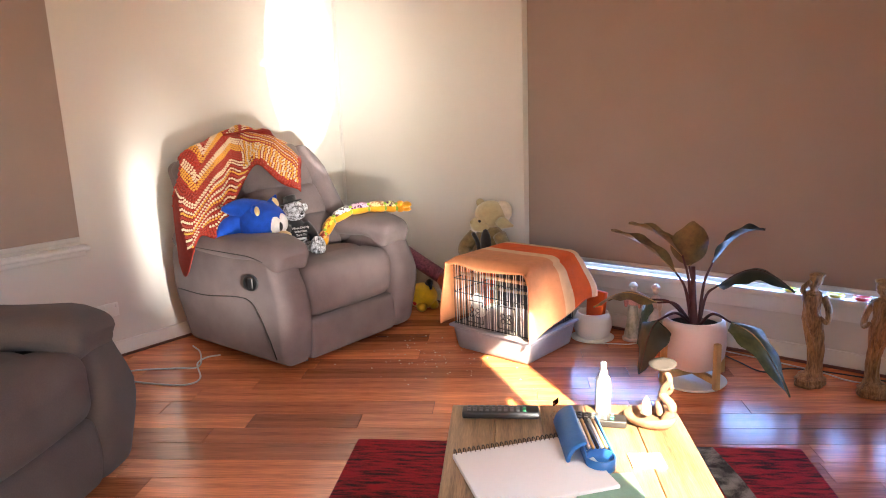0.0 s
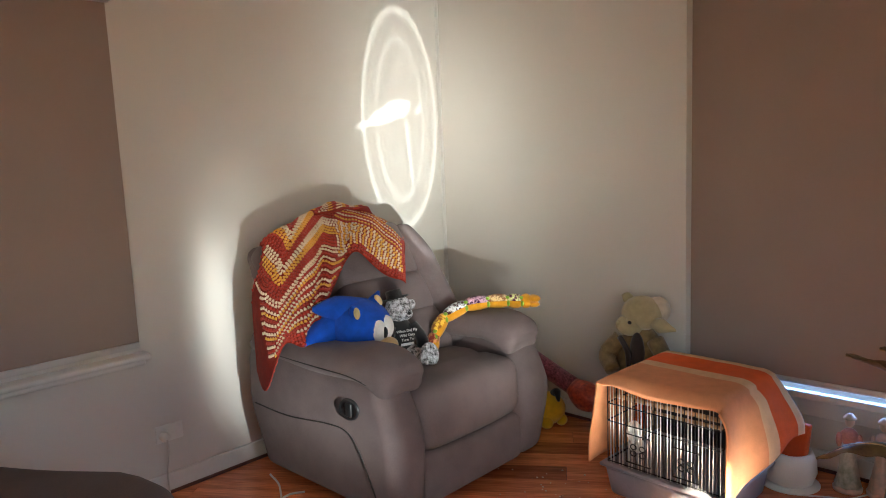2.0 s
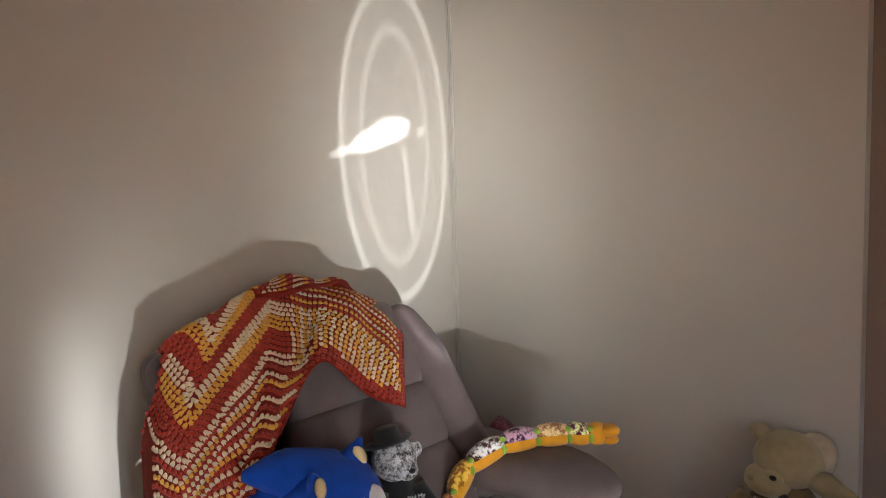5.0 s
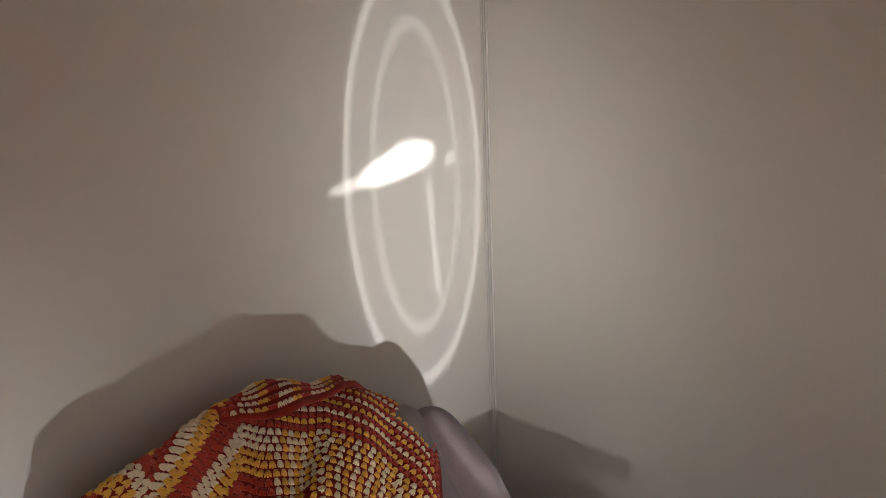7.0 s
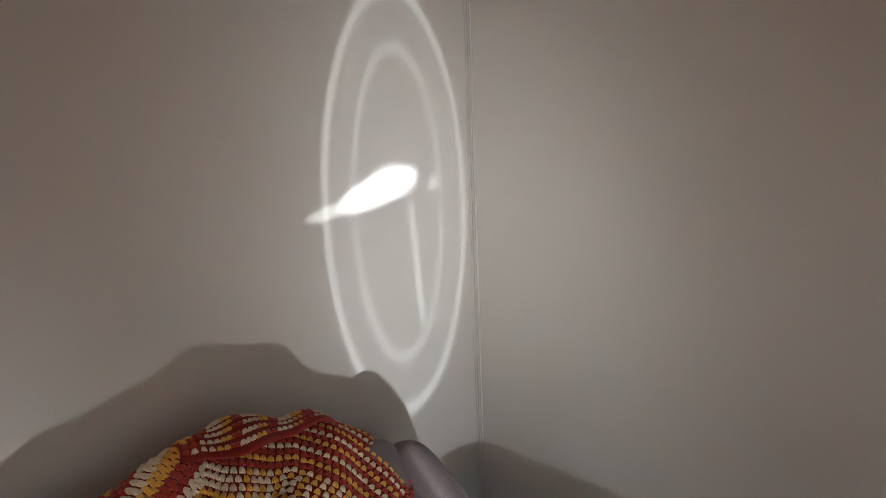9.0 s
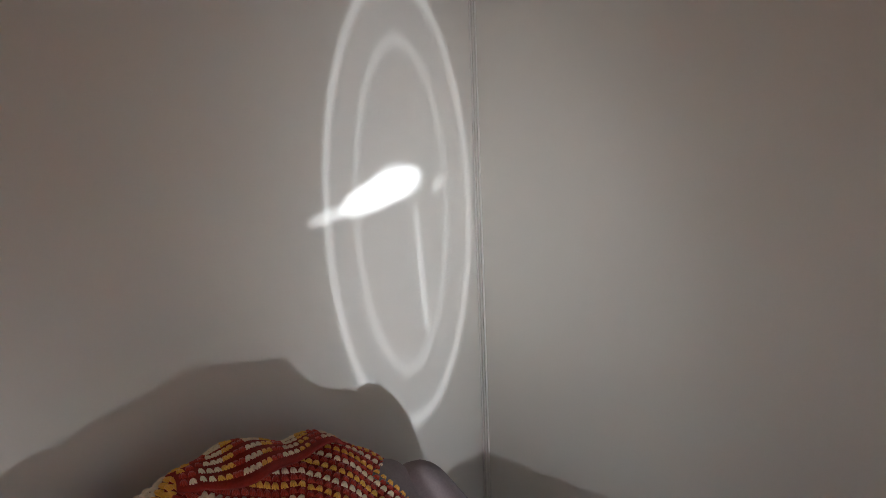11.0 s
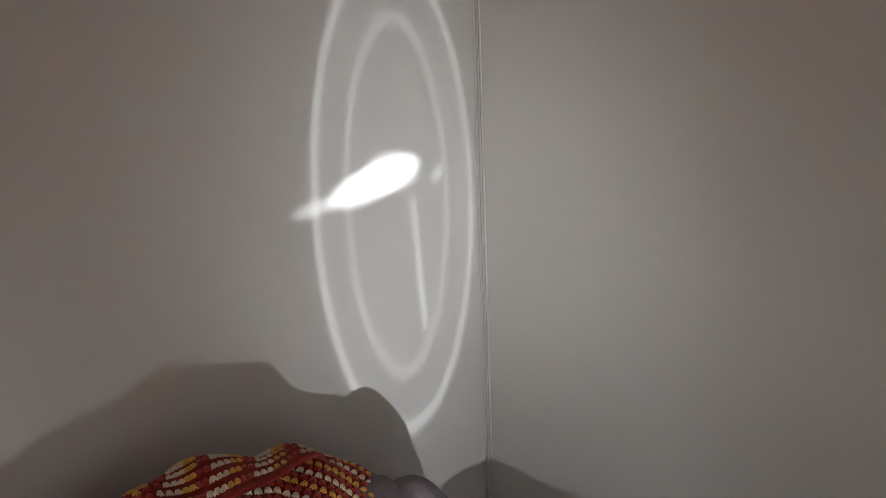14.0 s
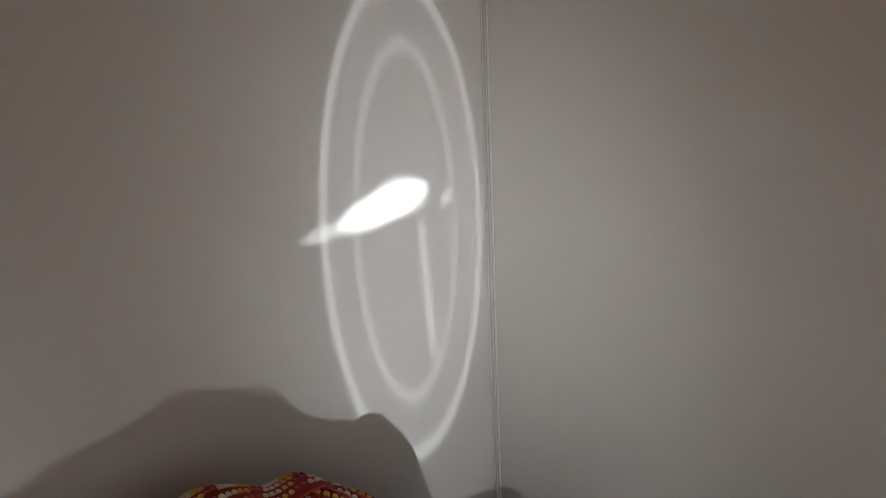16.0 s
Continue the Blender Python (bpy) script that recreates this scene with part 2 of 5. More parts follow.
# windows and blinds
def blind_window(name, m, width, height, label):
    """Window seen from inside: frame, glass, and a roller blind in front; local x along, y into the room, z up from the sill."""
    w = thing(name, label, "window", m, kind="structure")
    part("window_frame", mesh_of("wf", *joined(slab(0, width, -0.1, -0.05, 0, 0.05), slab(0, width, -0.1, -0.05, height - 0.05, height), slab(0, 0.05, -0.1, -0.05, 0.05, height - 0.05),
                                              slab(width - 0.05, width, -0.1, -0.05, 0.05, height - 0.05), slab(width / 2 - 0.025, width / 2 + 0.025, -0.1, -0.05, 0.05, height - 0.05)), False), ALU, w)
    for k in range(2):
        p = part("pane", mesh_of("pane", *slab(0.05 + k * width / 2, width / 2 - 0.025 + k * (width / 2 - 0.025), -0.08, -0.076, 0.05, height - 0.05), False), GLASS, w)
        p.visible_shadow = False
    return w


def roller_blind(m, width, height, label):
    b = thing("roller_blind", label, "blind", m)

    def wave(x, y, z):
        return x, y + 0.0025 * math.sin(3 * x + 1.5 * z), z
    part("cloth", rbox(width, 0.004, height, 0.001, 1, 14, wave, (width / 2, 0, height / 2 + 0.02)), BLIND, b)
    part("bottom_rail", rbox(width, 0.014, 0.026, 0.005, 2, 1, None, (width / 2, 0.0, 0.013)), ALU, b, "pale metal bottom rail")
    part("roller", moved(lathe([(0.03, 0), (0.03, width)], 16), Matrix.Translation((0, -0.02, height + 0.03)) @ pose(0, 0, 0, 0, 90, 0)), BLIND, b)
    return b


blind_window("window_1", pose(-0.02, LW1, LS + 0.07, 0, 0, -90), LW1 - LW0, LT - LS - 0.07, "window behind a lowered brown roller blind")
roller_blind(pose(0.004, LW1 + 0.012, LS + 0.03, 0, 0, -90), LW1 - LW0 + 0.02, LT - LS + 0.06, "brown fabric roller blind, lowered over the window")
sill = thing("window_sill_1", "white painted moulded window sill", "window sill", kind="structure")
part("board", rbox(0.17, LW1 - LW0 + 0.07, 0.024, 0.011, 3, 1, None, (-0.02, (LW0 + LW1) / 2, LS + 0.002)), TRIM, sill)
part("moulding", rbox(0.026, LW1 - LW0 + 0.05, 0.026, 0.009, 3, 1, None, (0.0135, (LW0 + LW1) / 2, LS - 0.024)), TRIM, sill)
pelmet = thing("pelmet", "white box above the window hiding the roller", "pelmet", kind="structure")
part("box", rbox(0.1, LW1 - LW0 + 0.04, 0.14, 0.006, 2, 1, None, (0.055, (LW0 + LW1) / 2, 2.012)), TRIM, pelmet)

blind_window("window_2", pose(RX1, 0.17, RS - 0.02, 0, 0, 180), RX1 - RX0 - 0.003, RT - RS + 0.02, "wide window with daylight showing under its blind")
roller_blind(pose(RX1 - 0.01, 0.05, 0.360, 0, 0, 180), RX1 - 1.4465, RT - 0.312, "brown fabric roller blind, lowered almost to the sill")
sill2 = thing("window_sill_2", "white painted window sill under the wide window", "window sill", kind="structure")
part("board", rbox(RX1 - BX - 0.008, 0.19, 0.03, 0.008, 3, 1, None, ((BX + RX1) / 2, 0.135, 0.318)), TRIM, sill2)
part("apron", rbox(RX1 - BX - 0.008, 0.02, 0.075, 0.006, 2, 1, None, ((BX + RX1) / 2, 0.089, 0.262)), TRIM, sill2)
# skirting and the corner strip
for nm, a in (("skirting_west", slab(0, 0.014, Y0, -0.014, 0.012, 0.085, 0.003)), ("skirting_north", slab(0.014, BX - 0.002, -0.014, 0, 0.012, 0.085, 0.003)),
              ("skirting_bay", slab(BX + 0.002, X1, 0.086, 0.1, 0.012, 0.085, 0.003))):
    structure(nm, a, TRIM, "white painted skirting board", "skirting")
DARKW = mat("dark_bead", (0.13, 0.045, 0.025), 0.4, vary=0.2, scale=10)
for nm, a in (("bead_west", slab(0, 0.022, Y0, -0.022, 0, 0.014, 0.005)), ("bead_north", slab(0.022, BX - 0.002, -0.022, 0, 0, 0.014, 0.005)), ("bead_bay", slab(BX + 0.002, X1, 0.078, 0.1, 0, 0.014, 0.005))):
    structure(nm, a, DARKW, "dark timber bead along the floor", "trim")
strip = thing("corner_trim", "thin white cover strip up the corner", "trim", kind="structure")
for k, (dx, w) in enumerate(((0.0025, 0.005), (0.011, 0.006), (0.0205, 0.005))):
    part("bead", slab(dx - w / 2 + 0.0005, dx + w / 2, -0.006 + 0.0015 * (k == 1), 0.0, 0.087, CEIL_Z - 0.002, 0.002), TRIM, strip)

# armchair and sofa share their cut: seat to +x, arms along the sides
SEAM = mat("dark_seam", (0.035, 0.03, 0.03), 0.9)


def sm(t):
    t = max(0.0, min(1.0, t))
    return t * t * (3 - 2 * t)


def recliner(label, category, name, m, seats, seat_w, lever=True, SUEDE=SUEDE, aw=0.17, shift=0.0, back_w=0.5, rise=0.0):
    """Recliner with padded arms; origin at the floor in the middle of its back edge."""
    c = thing(name, label, category, m)
    half = seats * seat_w / 2
    set_back = 0.0 if lever else 0.09
    # base and arm bodies
    for s in (-1, 1):
        mid_y = shift + s * (half + aw / 2)

        def bulge(z):
            low = 1 - sm((z + 0.24) / 0.3)
            return 1 + 0.09 * math.sin((z + 0.25) / 0.5 * math.pi), -s * 0.02 * low

        def side(x, y, z):
            front = sm((x - 0.12) / 0.38)
            low = 1 - sm((z + 0.24) / 0.3)
            top = sm((z - 0.02) / 0.22)
            x2 = x + 0.02 * front * math.sin((z + 0.24) / 0.48 * math.pi) - 0.02 * low * front - 0.06 * top * front
            k, off = bulge(z)
            return x2 + 0.05 * low * (1 - front), y * k + off, z
        part("arm", rbox(0.92, aw, 0.54, 0.06, 5, 8, side, (0.50, mid_y, 0.30)), SUEDE, c)

        def pad(x, y, z):
            x -= 0.05
            nose = sm((x - 0.2) / 0.17)
            sag = 0.014 * math.cos(min(1, abs(y) / 0.14) * math.pi / 2) - 0.006 * math.cos(x * 9)
            lip = 0.03 * sm((x - 0.24) / 0.12) * (z < 0)
            return x + 0.05 - 0.012 * (z < 0), y * (1 + 0.07 * math.sin((x + 0.36) / 0.72 * math.pi) - 0.10 * nose), z + sag - 0.032 * nose ** 1.5 - lip
        part("arm_pad", rbox(0.86, aw + 0.075, 0.105, 0.051, 5, 14, pad, (0.505, mid_y - s * 0.03, 0.578)), SUEDE, c)
        part("pad_seam", tube([(0.30 + 0.026 * k, mid_y - s * 0.03 + s * (aw + 0.075) / 2 * (1.0 + 0.06 * math.sin(k / 22 * math.pi) - 0.10 * sm((k - 15) / 8)), 0.566 - 0.03 * sm((k - 15) / 8) ** 1.5) for k in range(23)], 0.0025, 6), SEAM, c)
        line = []
        for p in spline([(0.11, 0, 0.325), (0.35, 0, 0.322), (0.62, 0, 0.352), (0.73, 0, 0.345), (0.79, 0, 0.285), (0.83, 0, 0.18), (0.86, 0, 0.07)], 6):
            k, off = bulge(p.z - 0.285)
            line.append((p.x, mid_y + s * (aw / 2 * k + 0.0004) + off, p.z))
        part("side_seam", tube(line, 0.0028, 6), SEAM, c)
    if lever:
        oval = Matrix.Translation((0.748, shift - half - aw - 0.003, 0.437)) @ pose(0, 0, 0, 90, 0, 0)
        part("lever_plate", moved(lathe([(0.041, -0.006), (0.044, 0.004), (0.041, 0.010), (0.033, 0.011), (0.030, 0.006), (0.004, 0.006)], 28, lambda x, y, z: (x * 1.3, y * 0.95 + 0.12 * x, z)), oval), BLACKP, c, "black recline lever recess")
        part("lever", moved(rbox(0.034, 0.052, 0.012, 0.006, 3, 1, None, (0.004, 0, 0.009)), oval), BLACKP, c, "black plastic lever")
    for k in range(seats):
        y = shift - half + seat_w * (k + 0.5)

        def seat(x, y_, z):
            puff = 0.02 * math.cos(min(1, abs(x) / 0.36) * math.pi / 2) * math.cos(min(1, abs(y_) / (seat_w / 2)) * math.pi / 2)
            roll = 0.018 * math.cos(min(1, abs(y_) / (seat_w / 2)) * math.pi / 2) * (x > 0.2)
            return x + roll, y_, z + (puff if z > 0 else 0) - 0.012 * math.exp(-((x - 0.13) / 0.02) ** 2) * (z > 0.1) - 0.03 * (1 - sm((x + 0.3) / 0.4))
        part("seat_cushion", rbox(0.66, seat_w - 0.004, 0.25, 0.075, 6, 12, seat, (0.622, y, 0.362 + rise)), SUEDE, c)

        def foot(x, y_, z):
            return x + 0.014 * math.cos(z / 0.1 * 1.5) * (x > 0), y_, z
        part("front_panel", rbox(0.12, seat_w - 0.004, 0.205 + rise, 0.03, 3, 8, foot, (0.872, y, 0.135 + rise / 2)), SUEDE, c)
        y = -seats * back_w / 2 + back_w * (k + 0.5)
        seat_w_, seat_w = seat_w, back_w

        # reclined back in three soft bands
        lean = math.radians(-34)
        for z0, z1, th in ((0.0, 0.22, 0.14), (0.2, 0.40, 0.15), (0.38, 0.66, 0.16)):
            def back(x, y_, z, hh=(z1 - z0) / 2):
                b = math.cos(min(1, abs(y_) / (seat_w / 2 + 0.02)) * math.pi / 2) ** 0.6
                return x + (0.022 * b * math.cos(z / hh * 1.3) if x > 0 else 0), y_, z
            part("back_cushion", moved(rbox(th, seat_w - 0.03, z1 - z0 + 0.02, 0.05, 4, 8, back), Matrix.Translation((0.55 - set_back, y, 0.45)) @ Matrix.Rotation(lean, 4, "Y") @ Matrix.Translation((0, 0, (z0 + z1) / 2))), SUEDE, c)
        seat_w = seat_w_
    half = seats * back_w / 2
    lean = math.radians(-33)
    for s in (-1, 1):
        wide = 0.18 if lever and s < 0 else 0.11

        def wing(x, y, z):
            top = sm((z - 0.12) / 0.2)
            return x - 0.035 * top, y - s * (0.0 if wide > 0.16 else 0.02) * top, z - 0.03 * sm((s * y - 0.02) / 0.06) * top
        part("back_wing", moved(rbox(0.2 if wide < 0.16 else 0.13, wide, 0.42 if wide > 0.16 else 0.63, 0.055, 4, 8, wing), Matrix.Translation((0.56 - set_back if wide < 0.16 else 0.43, s * (half + wide / 2 + (0.05 if wide > 0.16 else -0.04)), 0.525)) @ Matrix.Rotation(lean, 4, "Y") @ Matrix.Translation((-0.02, 0, 0.36 if wide > 0.16 else 0.27))), SUEDE, c)
    part("back_shell", moved(rbox(0.1, 2 * half + (0.26 if lever else 0.04), 0.78, 0.045, 4, 6), Matrix.Translation((0.34 - set_back, -0.09 if lever else 0, 0.28)) @ Matrix.Rotation(math.radians(-22), 4, "Y") @ Matrix.Translation((0, 0, 0.36))), SUEDE, c)
    part("underframe", slab(0.12, 0.88, -half - 0.12, half + 0.12, 0.035, 0.1), BLACKP, c)
    for x in (0.2, 0.82):
        for y in (-half - 0.05, half + 0.05):
            part("foot", moved(lathe([(0.022, 0), (0.02, 0.04)], 10), Matrix.Translation((x, y, 0))), BLACKP, c)
    return c


CHAIR = pose(0.05, -0.865, 0, 0, 0, 0)
recliner("grey suede recliner armchair with padded arms", "armchair", "armchair", CHAIR, 1, 0.6, shift=-0.04)
recliner("grey suede recliner sofa with padded arms, its colour darkened for shade", "sofa", "sofa", pose(0.79, -3.35, 0, 0, 0, 32) @ Matrix.Diagonal((1, 1, 0.95, 1)), 2, 0.60, False, SUEDE_SHADED, 0.2, 0.0, 0.62, 0.05)

# coffee table, rug
TT = pose(2.381, -1.889, 0, 0, 0, 33.8)  # far left corner; x along the far edge, -y towards the near end
OAK = mat("table_top", (0.13, 0.075, 0.04), 0.38, vary=0.35, scale=5, fine=60, bump=0.18, stretch=(8, 0.5, 8), second=(0.36, 0.23, 0.12))
table = thing("coffee_table", "brown wooden coffee table with a worn planked top", "coffee table", TT)
for k in range(5):
    part("plank", rbox(0.1165, 1.05, 0.03, 0.004, 2, 1, None, (0.06 + 0.118 * k, -0.525, 0.405)), OAK, table)
part("apron", joined(slab(0.03, 0.56, -0.06, -0.04, 0.3, 0.388), slab(0.03, 0.56, -1.01, -0.99, 0.3, 0.388), slab(0.03, 0.05, -0.99, -0.06, 0.3, 0.388), slab(0.54, 0.56, -0.99, -0.06, 0.3, 0.388)), OAK, table)
for x in (0.06, 0.53):
    for y in (-0.06, -0.99):
        part("leg", rbox(0.06, 0.06, 0.387, 0.006, 2, 1, None, (x, y, 0.1945)), OAK, table)
RUGM = mat("red_pile", (0.02, 0.008, 0.009), 0.95, vary=0.3, scale=26, fine=300, bump=0.6, depth=0.004, stretch=(0.5, 3, 1), second=(0.30, 0.010, 0.02))
RUGG = mat("grey_pile", (0.03, 0.03, 0.03), 0.95, vary=0.5, scale=20, fine=300, bump=0.6, depth=0.004, second=(0.2, 0.2, 0.19))


def fleck(m, low, high):
    """Sharper flecks of a material's two colours."""
    for n in m.node_tree.nodes:
        if n.type == "VALTORGB":
            n.color_ramp.elements[0].position, n.color_ramp.elements[1].position = low, high


fleck(RUGM, 0.40, 0.54)
fleck(RUGG, 0.42, 0.58)
rug = thing("rug", "red rug with grey and black curved bands", "rug", pose(1.708, -1.616, 0, 0, 0, 31.5))
part("rug_body", rbox(1.57, 1.1, 0.010, 0.004, 2, 1, None, (0.785, -0.55, 0.006)), RUGM, rug)


def band(x0, x1, w, bend):
    v, f = [], []
    for k in range(25):
        t = k / 24
        x = x0 + (x1 - x0) * t + bend * math.sin(t * math.pi)
        for q, z in ((0, 0.0105), (w * (0.6 + 0.5 * t), 0.0135)):
            v.append(Vector((x + q, -0.01 - 1.08 * t, 0.0135)))
    for k in range(24):
        f.append([2 * k, 2 * k + 1, 2 * k + 3, 2 * k + 2])
    return v, f


for b in ((1.2, 1.05, 0.12, 0.1), (0.62, 0.12, 0.16, 0.3), (1.07, 0.95, 0.03, 0.08)):
    part("band", band(*b), RUGG, rug, "grey shaggy band")

# ---- crocheted blanket over the armchair's back ----
# ground darker than the red yarn: the holes' shade is in its colour
WOOL_HOLES = mat("hole_shade_red_wool", (0.25, 0.016, 0.007), 0.95, vary=0.3, scale=30, fine=300, bump=0.6)
WOOL_R = mat("red_wool", (0.44, 0.028, 0.009), 0.95, vary=0.2, scale=30, fine=500, bump=0.5, sheen=0.3)
WOOL_W = mat("cream_wool", (0.82, 0.66, 0.46), 0.95, vary=0.12, scale=30, fine=500, bump=0.5, sheen=0.3)
WOOL_Y = mat("yellow_wool", (0.82, 0.42, 0.05), 0.95, vary=0.15, scale=30, fine=500, bump=0.5, sheen=0.3)
CREST = [(0.24, -1.335, 1.005), (0.27, -1.245, 1.055), (0.27, -1.150, 1.088), (0.25, -1.054, 1.105), (0.25, -0.956, 1.108), (0.25, -0.831, 1.090), (0.27, -0.705, 1.045), (0.31, -0.625, 0.970)]  # its line along the top of the chair's back
BELLY = [(0.20, -1.380, 0.784), (0.32, -1.396, 0.783), (0.42, -1.311, 0.816), (0.46, -1.232, 0.845), (0.42, -1.090, 0.938), (0.41, -0.988, 0.995), (0.46, -0.880, 0.930), (0.45, -0.740, 0.885)]  # halfway down
HEM = [(0.20, -1.384, 0.470), (0.31, -1.414, 0.415), (0.45, -1.404, 0.630), (0.53, -1.350, 0.627), (0.51, -1.204, 0.816), (0.45, -1.031, 0.941), (0.51, -0.915, 0.835), (0.53, -0.815, 0.785)]  # its lower edge
COLUMNS = []
for k, (top, mid, low) in enumerate(zip(map(Vector, CREST), map(Vector, BELLY), map(Vector, HEM))):
    tuck = (0.45, 0.75)[k] if k < 2 else 1.0  # how far it reaches down behind
    COLUMNS.append([top + tuck * Vector((-0.13, 0.01, -0.13)) + (1 - tuck) * Vector((0, 0.09, 0)), top + tuck * Vector((-0.06, 0.005, -0.012)), top, top.lerp(mid, 0.5) + Vector((0.012, 0, 0.006)), mid, low])
TRACKS = [spline([tuple(p) for p in c], 10) for c in COLUMNS]
LENGTHS = [sum((b - a).length for a, b in zip(t, t[1:])) for t in TRACKS]
SPREAD = [0.0]
for a, b in zip(COLUMNS, COLUMNS[1:]):
    SPREAD.append(SPREAD[-1] + (Vector(b[3]) - Vector(a[3])).length)
YW = SPREAD[-1]


def along(path, s):
    for a, b in zip(path, path[1:]):
        d = (b - a).length
        if s <= d:
            return a + (b - a) * (s / d)
        s -= d
    return path[-1] + (path[-1] - path[-2]).normalized() * s


def hem(u):
    """How far the cloth hangs down at u."""
    return float(np.interp(u * YW, SPREAD, LENGTHS)) + 0.006 * math.sin(50 * u)


def blanket(u, s):
    """Cloth surface: u across, s along from behind, over the top and down."""
    w = min(max(u, 0.0), 0.9999) * YW
    k = max(i for i in range(len(SPREAD) - 1) if SPREAD[i] <= w)
    f_ = (w - SPREAD[k]) / (SPREAD[k + 1] - SPREAD[k])
    g = s / hem(u)
    q = [along(TRACKS[min(max(k + d, 0), len(TRACKS) - 1)], g * LENGTHS[min(max(k + d, 0), len(TRACKS) - 1)]) for d in (-1, 0, 1, 2)]
    p = 0.5 * (2 * q[1] + (q[2] - q[0]) * f_ + (2 * q[0] - 5 * q[1] + 4 * q[2] - q[3]) * f_ ** 2 + (3 * q[1] - q[0] - 3 * q[2] + q[3]) * f_ ** 3)
    fold = 0.007 * math.sin(26 * u + 5 * s) * (0.3 + sm((s - 0.2) / 0.3)) + 0.004 * math.sin(47 * u - 9 * s)
    n = 0.010 * noise.noise(Vector((u * 5, s * 5, 0.3)))
    return p + Vector((1, -0.6, 0.5)) * (fold + n)


bl = thing("crochet_blanket", "red, cream and yellow crocheted blanket draped over the armchair", "blanket")
NU, NS = 64, 84
v, f = [], []
for i in range(NU + 1):
    for j in range(NS + 1):
        v.append(blanket(i / NU, hem(i / NU) * j / NS))
for i in range(NU):
    for j in range(NS):
        a = i * (NS + 1) + j
        f.append([a, a + 1, a + NS + 2, a + NS + 1])
cloth = part("cloth", (v, f), WOOL_HOLES, bl, "red crocheted ground, darkened for the shade in its holes")
so = cloth.modifiers.new("thick", "SOLIDIFY")
so.thickness, so.offset = 0.003, 0
kinds = {0: ([], []), 1: ([], []), 2: ([], [])}
lobe = ball((0, 0, 0), 1, 1, 1, 6, 4)
DU, DS = 0.0152, 0.0158


def stitch(store, p, n, du, ds):
    """A cluster of three stitches fanning out from one loop."""
    tv, tf = store
    for a in (-1, 0, 1):
        base = len(tv)
        for q in lobe[0]:
            fan = 0.0029 + 0.0022 * q.y
            tv.append(p + n * (0.0024 + q.z * 0.0032) + du * (a * fan + q.x * 0.0028) + ds * (q.y * 0.0074 - 0.0008 * abs(a)))
        tf += [[k + base for k in face] for face in lobe[1]]


def row_at(r, u):
    """Length along the cloth of row r at u: rows run in chevrons, flatter further down."""
    d, s = u * YW - SPREAD[1] * 1.55, (r + 0.5) * DS
    slant = -2.1 * d if d < 0 else 0.85 * d if d < 0.17 else 0.145 - 0.45 * (d - 0.17)
    return s - slant * (1 - 0.55 * sm((s - 0.5) / 0.3))


for r in range(-20, 82):
    u = 0.006 + 0.5 * (r % 2) * DU / YW
    while u < 0.985:
        s = row_at(r, u)
        if s < 0.02 or s > hem(u) - 0.008:
            u += 0.4 * DU / YW
            continue
        p = blanket(u, s)
        du, ds = blanket(u + 0.004, row_at(r, u + 0.004)) - p, blanket(u, s + 0.004) - p
        here, u = u, u + min(max(DU * 0.004 / max(du.length, 1e-5), 0.35 * DU / YW), 1.2 * DU / YW)
        if du.length < 1e-5 or ds.length < 1e-5:
            continue
        if s > hem(here) - 0.045 or here > 0.955 or here < 0.02:
            c = 0
        elif here * YW > SPREAD[4] - 0.02:
            c = (1, 0, 2, 0)[r % 4] if (r // 12) % 3 < 2 else (1, 2)[int(here * YW / DU) % 2]
        elif r * DS > 0.55:
            c = (1, 0, 1, 2, 0)[r % 5]
        else:
            c = (0, 0, 0, 0, 1, 1, 1, 2, 2, 2)[r % 10]
        n = du.cross(ds)
        n = n.normalized() if n.length > 1e-9 else Vector((1, 0, 0))
        n = -n if n.x + 0.4 * n.z < 0 else n
        du.normalize()
        side = n.cross(du)
        stitch(kinds[c], p, n, du, side if side.dot(ds) > 0 else -side)
for c, m_, nm in ((0, WOOL_R, "red stitches"), (1, WOOL_W, "cream stitches"), (2, WOOL_Y, "yellow stitches")):
    tagged(part("stitches", kinds[c], m_, bl, nm), kind="stuff")
fl = []
FU, FV = 32, 16
for i in range(FU + 1):
    for j in range(FV + 1):
        a, b = i / FU, j / FV
        base = blanket((SPREAD[2] + (SPREAD[6] - SPREAD[2]) * (0.12 + 0.80 * a)) / YW, 0.115 + (0.10 + 0.03 * math.sin(5 * a)) * b)
        lift = sm(a / 0.22) * sm((1 - a) / 0.3)
        hump = 0.022 * math.exp(-((a - 0.34) / 0.17) ** 2) + 0.026 * math.exp(-((a - 0.76) / 0.09) ** 2) - 0.006 * math.exp(-((a - 0.57) / 0.06) ** 2)
        fl.append(base + lift * (Vector((0.014 + 0.060 * b ** 1.3, -0.004, 0.006 + 0.012 * b)) + Vector((0, 0, hump * (1 - 0.75 * b)))) + Vector((0.005, 0, 0.004)))
flap = part("folded_edge", (fl, [[i * (FV + 1) + j, i * (FV + 1) + j + 1, (i + 1) * (FV + 1) + j + 1, (i + 1) * (FV + 1) + j] for i in range(FU) for j in range(FV)]), WOOL_HOLES, bl)
so = flap.modifiers.new("thick", "SOLIDIFY")
so.thickness, so.offset = 0.006, 0
fk = {0: ([], []), 1: ([], []), 2: ([], [])}
